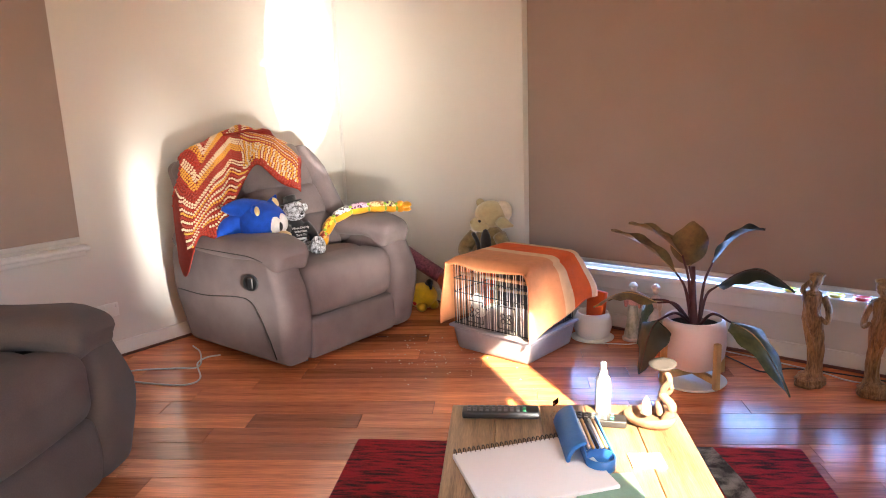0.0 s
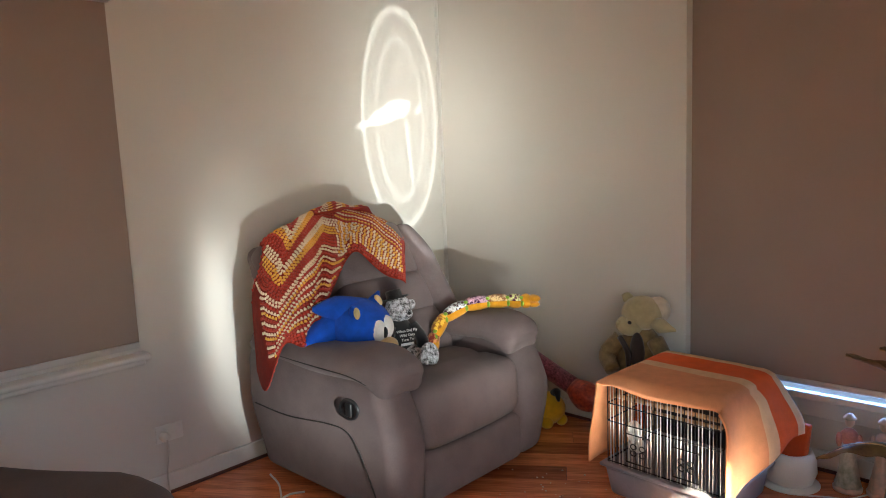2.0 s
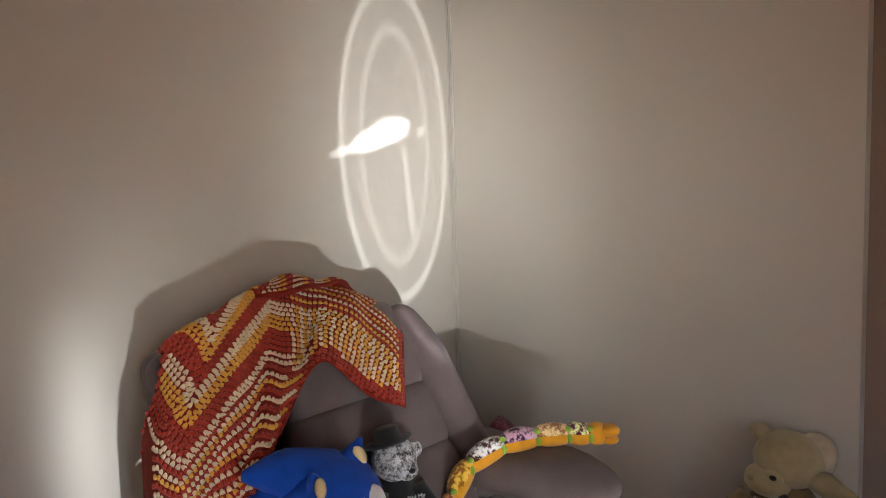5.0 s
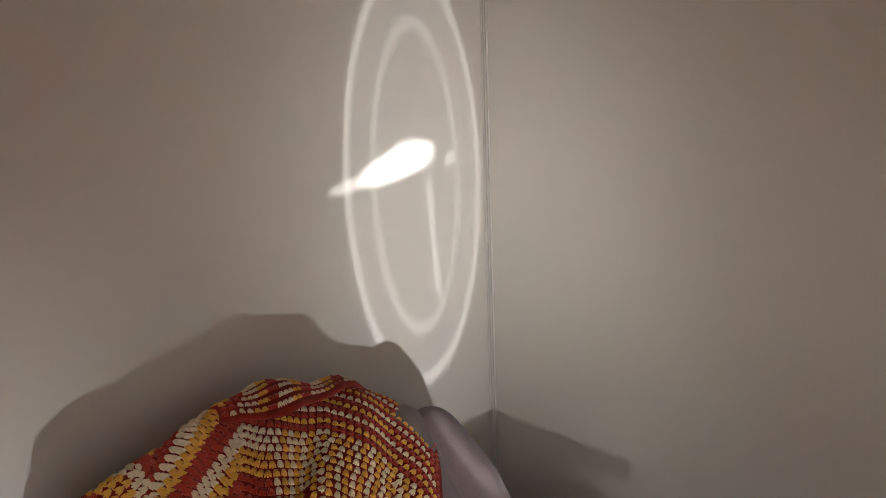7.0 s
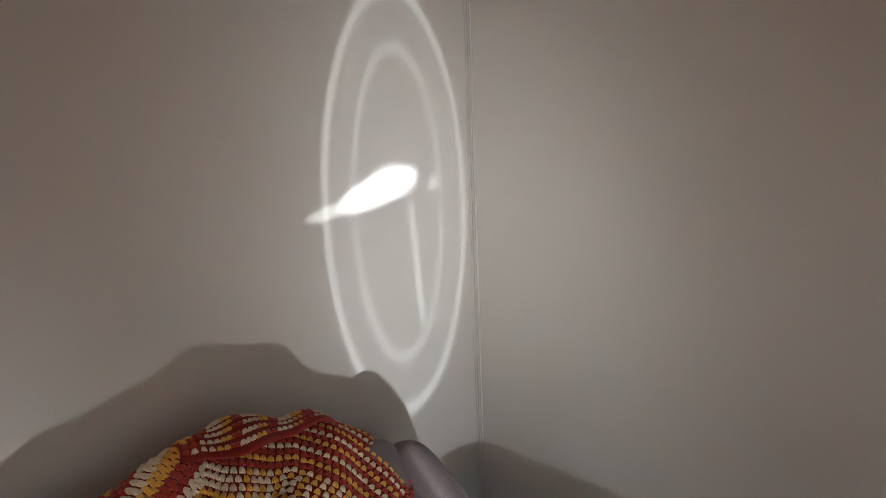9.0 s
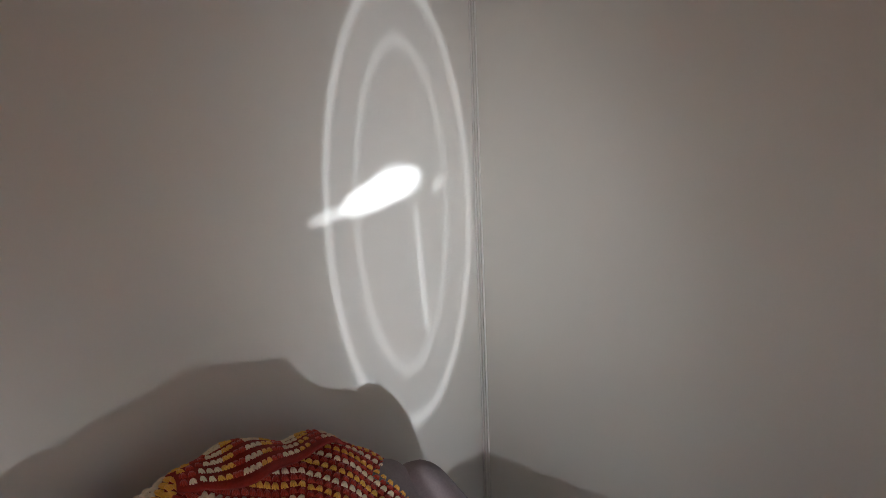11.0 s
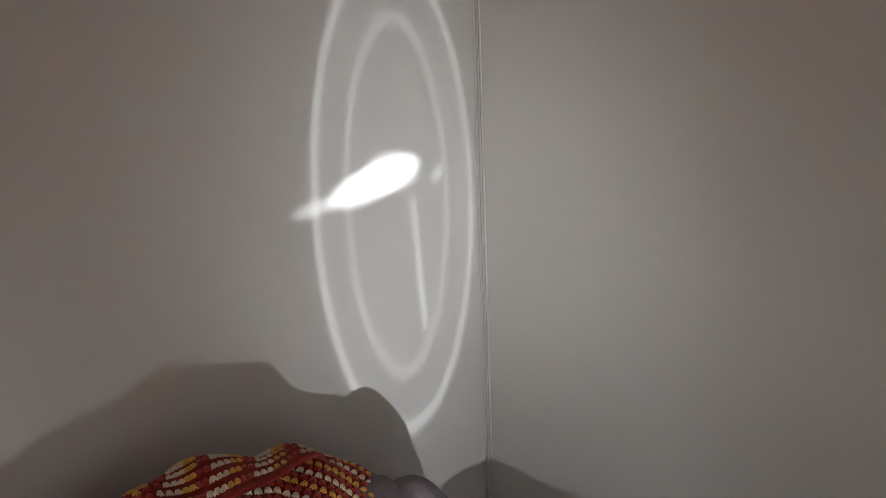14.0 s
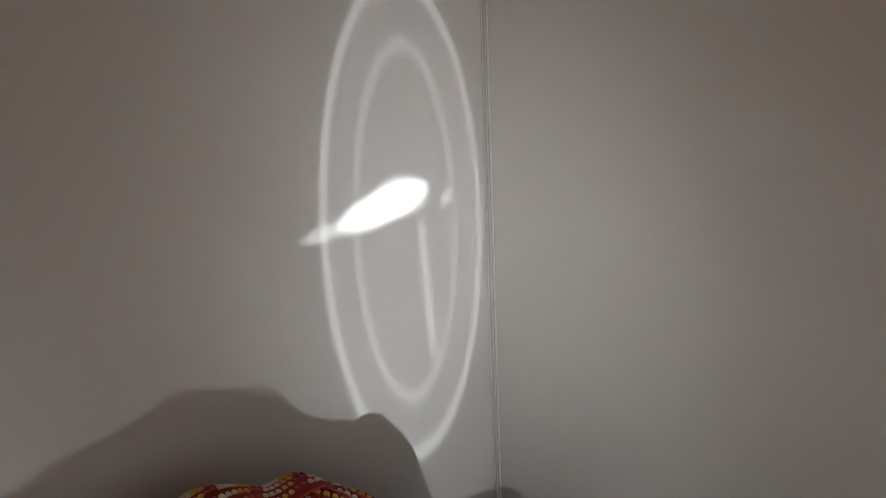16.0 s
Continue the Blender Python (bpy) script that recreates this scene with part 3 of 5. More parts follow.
for i in range(1, FU):
    for j in range(0, FV, 2):
        p, q, r = fl[i * (FV + 1) + j], fl[(i + 1) * (FV + 1) + j], fl[i * (FV + 1) + j + 1]
        du, ds = (q - p).normalized(), (r - p).normalized()
        n = du.cross(ds).normalized()
        n = -n if n.z + n.x < 0 else n
        stitch(fk[(0, 0, 1, 1, 1, 2, 2)[(i + j // 2) % 7]], p, n, du, ds)
for c, m_ in ((0, WOOL_R), (1, WOOL_W), (2, WOOL_Y)):
    tagged(part("stitches", fk[c], m_, bl), kind="stuff")


# ---- soft toys on the seat: plain shapes ----
def plush(name, label, pieces, at=None):
    """One mesh; pieces are (form, material)."""
    me, mats, idx = joined(*[p for p, _ in pieces]), [], []
    for p, m_ in pieces:
        if m_ not in mats:
            mats.append(m_)
        idx += [mats.index(m_)] * len(p[1])
    data = mesh_of(name, *me)
    for m_ in mats:
        data.materials.append(m_)
    data.polygons.foreach_set("material_index", idx)
    ob = new(name, data)
    if at is not None:
        ob.matrix_basis = at
    return tagged(ob, label, "soft toy")


def fuzz(name, colour, second=None, vary=0.15, fine=400):
    return mat(name, colour, 0.95, vary=vary, scale=40, fine=fine, bump=0.5, sheen=0.4, depth=0.002, second=second)


BLUE = mat("blue_plush", (0.003, 0.075, 0.52), 0.95, vary=0.2, scale=40, fine=400, bump=0.5, sheen=0.08, depth=0.002)
CREAM = fuzz("cream_plush", (0.75, 0.58, 0.28))
WHITE = fuzz("white_plush", (0.8, 0.8, 0.78))
GREYF = mat("mottled_grey_plush", (0.07, 0.075, 0.085), 0.95, vary=0.5, scale=60, fine=260, bump=0.9, sheen=0.4, depth=0.004, second=(0.5, 0.52, 0.55))
fleck(GREYF, 0.42, 0.58)
BLACKC = fuzz("black_cloth", (0.012, 0.012, 0.014))


def spike(points, radii):
    return tube(spline(points, 6), [max(0.004, np.interp(k / (6 * (len(points) - 1)), np.linspace(0, 1, len(radii)), radii)) for k in range(6 * (len(points) - 1) + 1)], 12)


# local: x to the chair's front, y to its side, z up
plush("blue_soft_toy", "large blue plush toy head with soft spikes and cream muzzle", [
    (ball((0.0, 0.0, 0.115), 0.115, 0.12, 0.108, 22, 14), BLUE),
    (spike([(-0.03, -0.04, 0.13), (-0.04, -0.15, 0.10), (-0.03, -0.22, 0.06)], [0.075, 0.055, 0.008]), BLUE),
    (spike([(-0.01, 0.0, 0.15), (-0.03, -0.09, 0.19), (-0.05, -0.17, 0.2)], [0.08, 0.055, 0.01]), BLUE),
    (spike([(-0.06, 0.0, 0.1), (-0.13, -0.06, 0.08), (-0.17, -0.1, 0.03)], [0.08, 0.05, 0.01]), BLUE),
    (spike([(0.01, 0.050, 0.195), (0.012, 0.078, 0.245)], [0.034, 0.004]), BLUE),
    (ball((0.028, 0.066, 0.213), 0.012, 0.013, 0.024, 12, 8, pose(0, 0, 0, 30, 0, 0)), CREAM),
    (spike([(0.055, -0.050, 0.18), (0.066, -0.062, 0.215)], [0.026, 0.006]), BLUE),
    (ball((0.082, -0.052, 0.188), 0.009, 0.013, 0.022, 12, 8, pose(0, 0, 0, 0, -10, 0)), CREAM),
    (ball((0.088, 0.022, 0.112), 0.030, 0.042, 0.050, 16, 10, pose(0, 0, 0, 0, 0, 16)), WHITE),
    (ball((0.078, 0.066, 0.118), 0.030, 0.034, 0.046, 16, 10, pose(0, 0, 0, 0, 0, 42)), WHITE),
    (ball((0.106, 0.046, 0.106), 0.013, 0.010, 0.022, 12, 8, pose(0, 0, 0, 0, 0, 28)), BLACKC),
    (ball((0.085, 0.052, 0.050), 0.052, 0.060, 0.034, 16, 10, pose(0, 0, 0, 0, 0, 32)), CREAM),
    (ball((0.02, 0.0, 0.0), 0.08, 0.08, 0.05, 16, 8), CREAM),
], pose(0.61, -1.15, 0.548, 0, 0, -14) @ Matrix.Scale(1.05, 4))

bear_bits = [
    (ball((0, 0, 0.085), 0.06, 0.068, 0.09, 18, 12), BLACKC),
    (ball((0.005, 0, 0.215), 0.056, 0.058, 0.055, 18, 12), GREYF),
    (ball((0.05, 0.012, 0.2), 0.03, 0.03, 0.026, 12, 8), GREYF),
    (ball((0.0, 0.06, 0.225), 0.015, 0.02, 0.022, 10, 8), GREYF),
    (ball((0.076, 0.016, 0.205), 0.007, 0.01, 0.007, 8, 6), BLACKC),
    (moved(lathe([(0.062, 0), (0.062, 0.006), (0.036, 0.009), (0.034, 0.036), (0.026, 0.04)], 18), pose(-0.005, -0.01, 0.255, 8, -14, 0)), BLACKC),
    (tube(spline([(0.02, 0.05, 0.14), (0.06, 0.075, 0.09), (0.08, 0.07, 0.05)], 5), [0.026] * 10 + [0.022], 10), BLACKC),
    (tube(spline([(0.02, -0.05, 0.14), (0.06, -0.075, 0.09), (0.08, -0.07, 0.05)], 5), [0.026] * 10 + [0.022], 10), BLACKC),
    (tube(spline([(0.02, 0.03, 0.035), (0.1, 0.05, 0.02), (0.15, 0.055, 0.02)], 5), [0.034] * 11, 12), GREYF),
    (ball((0.165, 0.058, 0.04), 0.032, 0.042, 0.056, 14, 8), GREYF),
    (tube(spline([(0.02, -0.03, 0.035), (0.1, -0.05, 0.02), (0.15, -0.055, 0.02)], 5), [0.034] * 11, 12), GREYF),
    (ball((0.165, -0.058, 0.036), 0.032, 0.042, 0.052, 14, 8), GREYF),
]


def words(lines, size, depth=0.0015):
    """Lettering as a mesh, centred; the last entry may be a bar's length."""
    out = []
    for k, line in enumerate(lines):
        cu = bpy.data.curves.new("letters", "FONT")
        cu.body, cu.size, cu.align_x, cu.extrude, cu.resolution_u = line, size, "CENTER", depth, 2
        ob = bpy.data.objects.new("letters", cu)
        scene.collection.objects.link(ob)
        me = bpy.data.meshes.new_from_object(ob.evaluated_get(bpy.context.evaluated_depsgraph_get()))
        out.append(([v.co + Vector((0, -k * size * 1.12, 0)) for v in me.vertices], [list(p.vertices) for p in me.polygons]))
        bpy.data.objects.remove(ob)
    return joined(*out)


LETTER = mat("white_print", (0.7, 0.7, 0.7), 0.8, vary=0.02)
bear_bits.append((moved(words(["When Did My", "Wild Oats", "Turn To"], 0.0165), pose(0.064, 0.008, 0.125, 84, 0, 92)), LETTER))
bear_bits.append((moved(rbox(0.06, 0.011, 0.003, 0.001, 1, 1), pose(0.064, 0.008, 0.073, 90, 0, 92)), LETTER))
plush("grey_soft_bear", "mottled grey plush bear in black shirt and hat", bear_bits, pose(0.60, -0.935, 0.487, 0, 0, -20))

# segmented cloth caterpillar along the arm
PATCH = [fuzz("patch_" + n, c, vary=0.5, fine=120, second=c2) for n, c, c2 in (("red", (0.55, 0.06, 0.03), (0.7, 0.3, 0.1)), ("orange", (0.8, 0.25, 0.02), (0.85, 0.45, 0.05)), ("spots", (0.12, 0.02, 0.02), (0.95, 0.9, 0.85)),
                                                                        ("purple", (0.12, 0.02, 0.12), (0.5, 0.3, 0.4)), ("peach", (0.8, 0.3, 0.1), (0.85, 0.5, 0.25)), ("stripe", (0.25, 0.03, 0.12), (0.8, 0.7, 0.3)))]
for m_ in PATCH:
    fleck(m_, 0.45, 0.55)
YEL = fuzz("yellow_cloth", (0.8, 0.36, 0.01))
GREEN = fuzz("green_ribbon", (0.3, 0.5, 0.04))
snake = spline([(0.66, -0.80, 0.50), (0.655, -0.775, 0.56), (0.66, -0.71, 0.625), (0.70, -0.62, 0.665), (0.75, -0.53, 0.672), (0.80, -0.45, 0.668), (0.84, -0.40, 0.662), (0.875, -0.375, 0.665)], 8)
worm = thing("cloth_caterpillar", "patchwork cloth caterpillar toy lying along the armrest", "soft toy")
nseg = 7
L = len(snake) - 1
for k in range(nseg):
    a, b = int(k * L / nseg), int((k + 1) * L / nseg)
    seg = snake[a:b + 1]
    rr = [0.019 + 0.010 * math.sin(math.pi * i / (len(seg) - 1)) ** 0.6 for i in range(len(seg))]
    sg = part("segment", tube([p + Vector((0, 0, 0.006)) for p in seg], rr, 12), PATCH[k % 6] if k < 6 else YEL, worm)
    part("belly", tube([p + Vector((0.006, -0.004, -0.006)) for p in seg], [r * 0.86 for r in rr], 12), YEL, sg, "yellow cloth underside")
    if k:
        part("ribbon", joined(ball(seg[0] + Vector((0.012, -0.012, 0.02)), 0.010, 0.010, 0.008, 8, 6), ball(seg[0] + Vector((0.02, -0.016, -0.005)), 0.009, 0.007, 0.014, 8, 6)), GREEN, worm, "green ribbon tie")
part("upper_jaw", ball(snake[-1] + Vector((0.012, 0.006, 0.010)), 0.034, 0.03, 0.018, 12, 8), YEL, worm)
part("lower_jaw", ball(snake[-1] + Vector((0.012, 0.006, -0.016)), 0.03, 0.026, 0.014, 12, 8), YEL, worm)

# ---- behind and beside the chair ----
YELP = fuzz("yellow_plush", (0.75, 0.5, 0.02))
REDP = fuzz("red_plush", (0.6, 0.03, 0.02))
plush("yellow_soft_toy", "small round yellow plush toy on the floor", [
    (ball((0, 0, 0.08), 0.095, 0.085, 0.08, 20, 12), YELP), (ball((0.04, -0.06, 0.03), 0.035, 0.03, 0.03, 12, 8), YELP), (ball((0.07, 0.02, 0.03), 0.03, 0.03, 0.03, 12, 8), YELP),
    (spike([(0.03, 0.02, 0.15), (0.06, 0.0, 0.17), (0.085, -0.02, 0.135)], [0.022, 0.02, 0.006]), BLACKC), (spike([(-0.05, -0.02, 0.14), (-0.07, -0.06, 0.17)], [0.022, 0.006]), YELP),
    (ball((0.0, -0.077, 0.05), 0.014, 0.01, 0.014, 10, 6), REDP), (ball((-0.052, -0.066, 0.07), 0.009, 0.008, 0.009, 8, 6), BLACKC)], pose(0.80, -0.16, 0, 0, 0, 0))
SEQ = mat("sequin_cloth", (0.02, 0.01, 0.03), 0.35, 0.3, vary=0.9, scale=90, fine=200, bump=0.6, second=(0.22, 0.07, 0.10))
FOIL = mat("red_satin", (0.24, 0.012, 0.01), 0.3, vary=0.4, scale=30, fine=60, bump=0.5, second=(0.42, 0.06, 0.02))
roll = thing("cloth_roll", "rolled dark patterned cloth with a red satin end", "fabric roll")
part("roll", tube(spline([(0.05 + 0.25, -0.14, 0.50), (0.5, -0.13, 0.40), (0.72, -0.12, 0.29), (0.92, -0.11, 0.20)], 8), [0.045] * 25, 14), SEQ, roll)
part("satin_end", tube(spline([(0.92, -0.11, 0.2), (0.99, -0.11, 0.165), (1.06, -0.10, 0.14), (1.1, -0.1, 0.06)], 6), [0.046, 0.05, 0.056, 0.062, 0.066, 0.07, 0.072, 0.07, 0.068, 0.066, 0.064, 0.06, 0.06, 0.058, 0.056, 0.056, 0.055, 0.055, 0.05][:19], 14), FOIL, roll, "crumpled red satin end")

OLIVE = fuzz("olive_plush", (0.42, 0.36, 0.2))
ROBE = fuzz("brown_robe", (0.22, 0.15, 0.06), vary=0.4)
DROBE = fuzz("dark_robe", (0.03, 0.022, 0.02))
PALE = fuzz("pale_hair", (0.6, 0.52, 0.38))
plush("robed_soft_toy", "pale green plush figure in a brown robe", [
    (ball((0.01, 0, 0.612), 0.092, 0.085, 0.076, 24, 14), OLIVE), (ball((-0.030, -0.045, 0.560), 0.062, 0.050, 0.046, 16, 10), OLIVE), (ball((-0.06, -0.075, 0.572), 0.016, 0.018, 0.014, 10, 8), OLIVE),
    (ball((-0.005, -0.075, 0.585), 0.026, 0.014, 0.022, 12, 8), OLIVE), (ball((-0.005, -0.087, 0.584), 0.010, 0.005, 0.008, 10, 6), BLACKC),
    (spike([(0.06, -0.02, 0.585), (0.115, -0.035, 0.575), (0.185, -0.045, 0.566)], [0.020, 0.034, 0.005]), OLIVE), (spike([(-0.05, 0.01, 0.655), (-0.075, 0.015, 0.672), (-0.098, 0.02, 0.675)], [0.024, 0.024, 0.006]), OLIVE),
    (ball((0.065, 0.035, 0.625), 0.055, 0.055, 0.06, 14, 8), PALE),
    (lathe([(0.13, 0.0), (0.14, 0.2), (0.125, 0.38), (0.10, 0.47), (0.075, 0.52), (0.05, 0.55)], 24, lambda x, y, z: (x * (1 + 0.03 * math.sin(9 * math.atan2(y, x) + 8 * z)), y * 0.7, z)), ROBE),
    (ball((0.02, -0.068, 0.45), 0.035, 0.022, 0.09, 14, 8), DROBE), (tube(spline([(-0.075, -0.03, 0.49), (-0.125, -0.07, 0.42), (-0.07, -0.12, 0.37)], 6), [0.045 - 0.001 * k for k in range(13)], 12), ROBE),
    (tube(spline([(0.08, -0.02, 0.50), (0.13, -0.05, 0.44), (0.10, -0.10, 0.38)], 6), [0.040 - 0.001 * k for k in range(13)], 12), ROBE),
    (tube(spline([(-0.06, -0.075, 0.51), (-0.01, -0.10, 0.46), (0.0, -0.105, 0.38)], 6), 0.012, 8), DROBE)], pose(1.285, -0.125, -0.0, 0, 0, 0))

# ---- bird cage under a towel ----
CG = pose(1.635, -0.43, 0, 0, 0, -3)
GREYT = mat("grey_tray_plastic", (0.22, 0.215, 0.25), 0.35, vary=0.1, scale=12, fine=80, bump=0.05)
WIRE = mat("black_wire", (0.02, 0.02, 0.022), 0.35, 0.4, vary=0.1, bump=0)
WIREW = mat("pale_wire", (0.72, 0.70, 0.66), 0.3, 0.7, vary=0.05, bump=0)
PERCH = mat("perch_wood", (0.5, 0.32, 0.17), 0.7, vary=0.15, scale=20, fine=90)
cage = thing("bird_cage", "black wire bird cage with a grey plastic tray", "bird cage", CG)
W2, D2 = 0.222, 0.195


def tray(x, y, z):
    k = 0.9 + 0.1 * (z + 0.07) / 0.14
    return x * k, y * k, z


part("tray", rbox(2 * W2 + 0.03, 2 * D2 + 0.03, 0.12, 0.02, 3, 4, tray, (0, 0, 0.061)), GREYT, cage, "grey plastic tray")
part("tray_rim", rbox(2 * W2 + 0.05, 2 * D2 + 0.05, 0.016, 0.007, 3, 1, None, (0, 0, 0.127)), GREYT, cage)
bar = mesh_of("bar", *tube([(0, 0, 0.13), (0, 0, 0.46)], 0.0017, 6))
bar.materials.append(WIRE)
barw = mesh_of("bar", *tube([(0, 0, 0.13), (0, 0, 0.46)], 0.0019, 6))
barw.materials.append(WIREW)
for k in range(35):
    x = -W2 + 2 * W2 * k / 34
    for y in (-D2, D2):
        b = part("bar", barw if k % 3 and y < 0 else bar, WIRE, cage, at=pose(x, y, 0))
for k in range(1, 18):
    y = -D2 + 2 * D2 * k / 18
    for x in (-W2, W2):
        part("bar", bar, WIRE, cage, at=pose(x, y, 0))
for z in (0.14, 0.30, 0.37, 0.455):
    part("hoop", tube([(-W2, -D2, z), (W2, -D2, z), (W2, D2, z), (-W2, D2, z), (-W2, -D2, z)], 0.0026, 6), WIRE, cage)
part("perch", tube([(-W2, -D2 + 0.05, 0.385), (W2, -D2 + 0.09, 0.372)], 0.009, 10), PERCH, cage, "plain wooden perch")
part("perch", tube([(-W2, D2 - 0.1, 0.25), (W2, D2 - 0.07, 0.25)], 0.008, 10), PERCH, cage)
for x in (-0.09, 0.1):
    part("door_frame", tube([(x - 0.05, -D2 - 0.004, 0.16), (x + 0.05, -D2 - 0.004, 0.16), (x + 0.05, -D2 - 0.004, 0.27), (x - 0.05, -D2 - 0.004, 0.27), (x - 0.05, -D2 - 0.004, 0.16)], 0.0028, 6), WIRE, cage)
    for q in range(4):
        part("door_scroll", tube([(x - 0.018 + 0.036 * (q % 2) + 0.012 * math.cos(a / 6 * math.pi), -D2 - 0.006, 0.2 + 0.025 * (q // 2) + 0.010 * math.sin(a / 6 * math.pi)) for a in range(13)], 0.002, 5), WIRE, cage)
# dark sheet added at the back for the shade inside the cage
part("cage_shade_sheet", slab(-W2 + 0.004, W2 - 0.004, D2 - 0.006, D2 - 0.003, 0.135, 0.45), mat("cage_inside_shade", (0.03, 0.03, 0.035), 0.8, vary=0.4, scale=12), cage)
part("feeder", joined(ball((-0.19, -0.06, 0.22), 0.03, 0.03, 0.045, 12, 8), ball((-0.18, -0.05, 0.16), 0.035, 0.035, 0.025, 12, 8)), WHITEP, cage, "white feeder hanging inside")

TOW = [mat("towel_" + n, c, 0.95, vary=0.12, scale=25, fine=350, bump=0.6, sheen=0.05, spec=0.2) for n, c in (("peach", (0.66, 0.28, 0.13)), ("cream", (0.72, 0.47, 0.26)), ("orange", (0.70, 0.105, 0.012)))]
NA, NB = 60, 40
tv, tf, ti = [], [], []


def towel(a, b):
    """a runs across over both sides, b from front to back."""
    half = W2 + 0.012
    right, left = 0.335, 0.33
    s = -(half + left) + a * (2 * half + left + right)
    droop = 0.012 * math.sin(6 * a) * b
    y = -D2 - 0.035 + b * (2 * D2 + 0.07)
    fr = max(0, (0.09 - b) / 0.09)
    if s < -half:
        d = -half - s
        p = Vector((-half - 0.01 - 0.018 * sm(d / 0.3) - 0.008 * math.sin(9 * b), y - 0.03 * sm(d / 0.3) * (1 - b), 0.472 - d))
    elif s > half:
        d = s - half
        flare = 0.02 + 0.09 * sm(d / 0.3) * b + 0.010 * math.sin(10 * b + 2)
        p = Vector((half + flare * sm(d / 0.08), y - 0.02 * (1 - b), 0.472 - d * (0.98 - 0.36 * sm(b / 0.9))))
    else:
        p = Vector((s, y, 0.478 + 0.004 * noise.noise(Vector((s * 9, b * 4, 0)))))
    edge = min(abs(s - half), abs(s + half))
    p.z -= 0.014 * math.exp(-(edge / 0.022) ** 2)
    if abs(s) < half:
        p.z -= 0.05 * fr ** 1.2 * (0.7 + 0.3 * math.cos(s * 9))
        p.y += 0.018 * fr
    return p


for i in range(NA + 1):
    for j in range(NB + 1):
        tv.append(towel(i / NA, j / NB))
for i in range(NA):
    for j in range(NB):
        a = i * (NB + 1) + j
        tf.append([a, a + 1, a + NB + 2, a + NB + 1])
        b = (j + 0.5) / NB
        ti.append(0 if b < 0.5 else 1 if b < 0.62 else 2 if b < 0.93 else 1)
tm = mesh_of("towel", tv, tf)
for m_ in TOW:
    tm.materials.append(m_)
tm.polygons.foreach_set("material_index", ti)
tw = new("towel", tm)
tw.matrix_basis = CG
tagged(tw, "orange, cream and peach striped towel draped over the cage", "towel")
so = tw.modifiers.new("thick", "SOLIDIFY")
so.thickness, so.offset = 0.006, 1

# ---- plant in a pot on a wooden stand ----
LEAF = mat("leaf_green", (0.035, 0.06, 0.018), 0.4, vary=0.4, scale=14, fine=60, bump=0.2, second=(0.09, 0.10, 0.03))
LEAFD = mat("leaf_dark", (0.014, 0.02, 0.012), 0.4, vary=0.3, scale=14, fine=60, bump=0.2)
LEAFR = mat("leaf_bronze", (0.11, 0.055, 0.03), 0.45, vary=0.35, scale=12, fine=60, bump=0.2, second=(0.14, 0.10, 0.03))
STEM = mat("stem_maroon", (0.07, 0.02, 0.02), 0.5, vary=0.3, scale=20)
PINK = mat("pale_pink_glaze", (0.72, 0.58, 0.53), 0.35, vary=0.04, scale=8, fine=80, bump=0.03)
BAMB = mat("pale_bamboo", (0.55, 0.33, 0.13), 0.5, vary=0.2, scale=6, fine=60, stretch=(8, 8, 1))
SOIL = mat("potting_soil", (0.03, 0.02, 0.014), 0.95, vary=0.5, scale=40, fine=120, bump=0.8, depth=0.006)
PX, PY = 2.53, -0.40
pot = thing("plant_pot", "pale pink ceramic pot in a bamboo stand", "plant pot", pose(PX, PY, 0))
part("pot", lathe([(0.075, 0.062), (0.10, 0.075), (0.126, 0.12), (0.134, 0.18), (0.128, 0.25), (0.12, 0.285), (0.112, 0.285), (0.116, 0.25), (0.11, 0.245)], 36), PINK, pot)
part("soil", lathe([(0.111, 0.24), (0.11, 0.25), (0.05, 0.256)], 24), SOIL, pot)
for k in range(4):
    a = radians(45 + 90 * k + 12)
    c, s = math.cos(a), math.sin(a)
    part("stand_leg", moved(rbox(0.024, 0.026, 0.2, 0.005, 2, 1), Matrix.Translation((0.15 * c, 0.15 * s, 0.112)) @ pose(0, 0, 0, 0, 0, math.degrees(a))), BAMB, pot)
    part("stand_rail", moved(rbox(0.14, 0.024, 0.028, 0.005, 2, 1), Matrix.Translation((0.075 * c, 0.075 * s, 0.046)) @ pose(0, 0, 0, 0, 0, math.degrees(a))), BAMB, pot)
saucer = tagged(part("saucer", lathe([(0.10, 0.0), (0.13, 0.004), (0.142, 0.016), (0.136, 0.017), (0.12, 0.009), (0.02, 0.0075)], 36), WHITEP), "white saucer under the plant stand", "saucer")
saucer.matrix_basis = pose(PX, PY, 0)
pot.location.z = 0.010


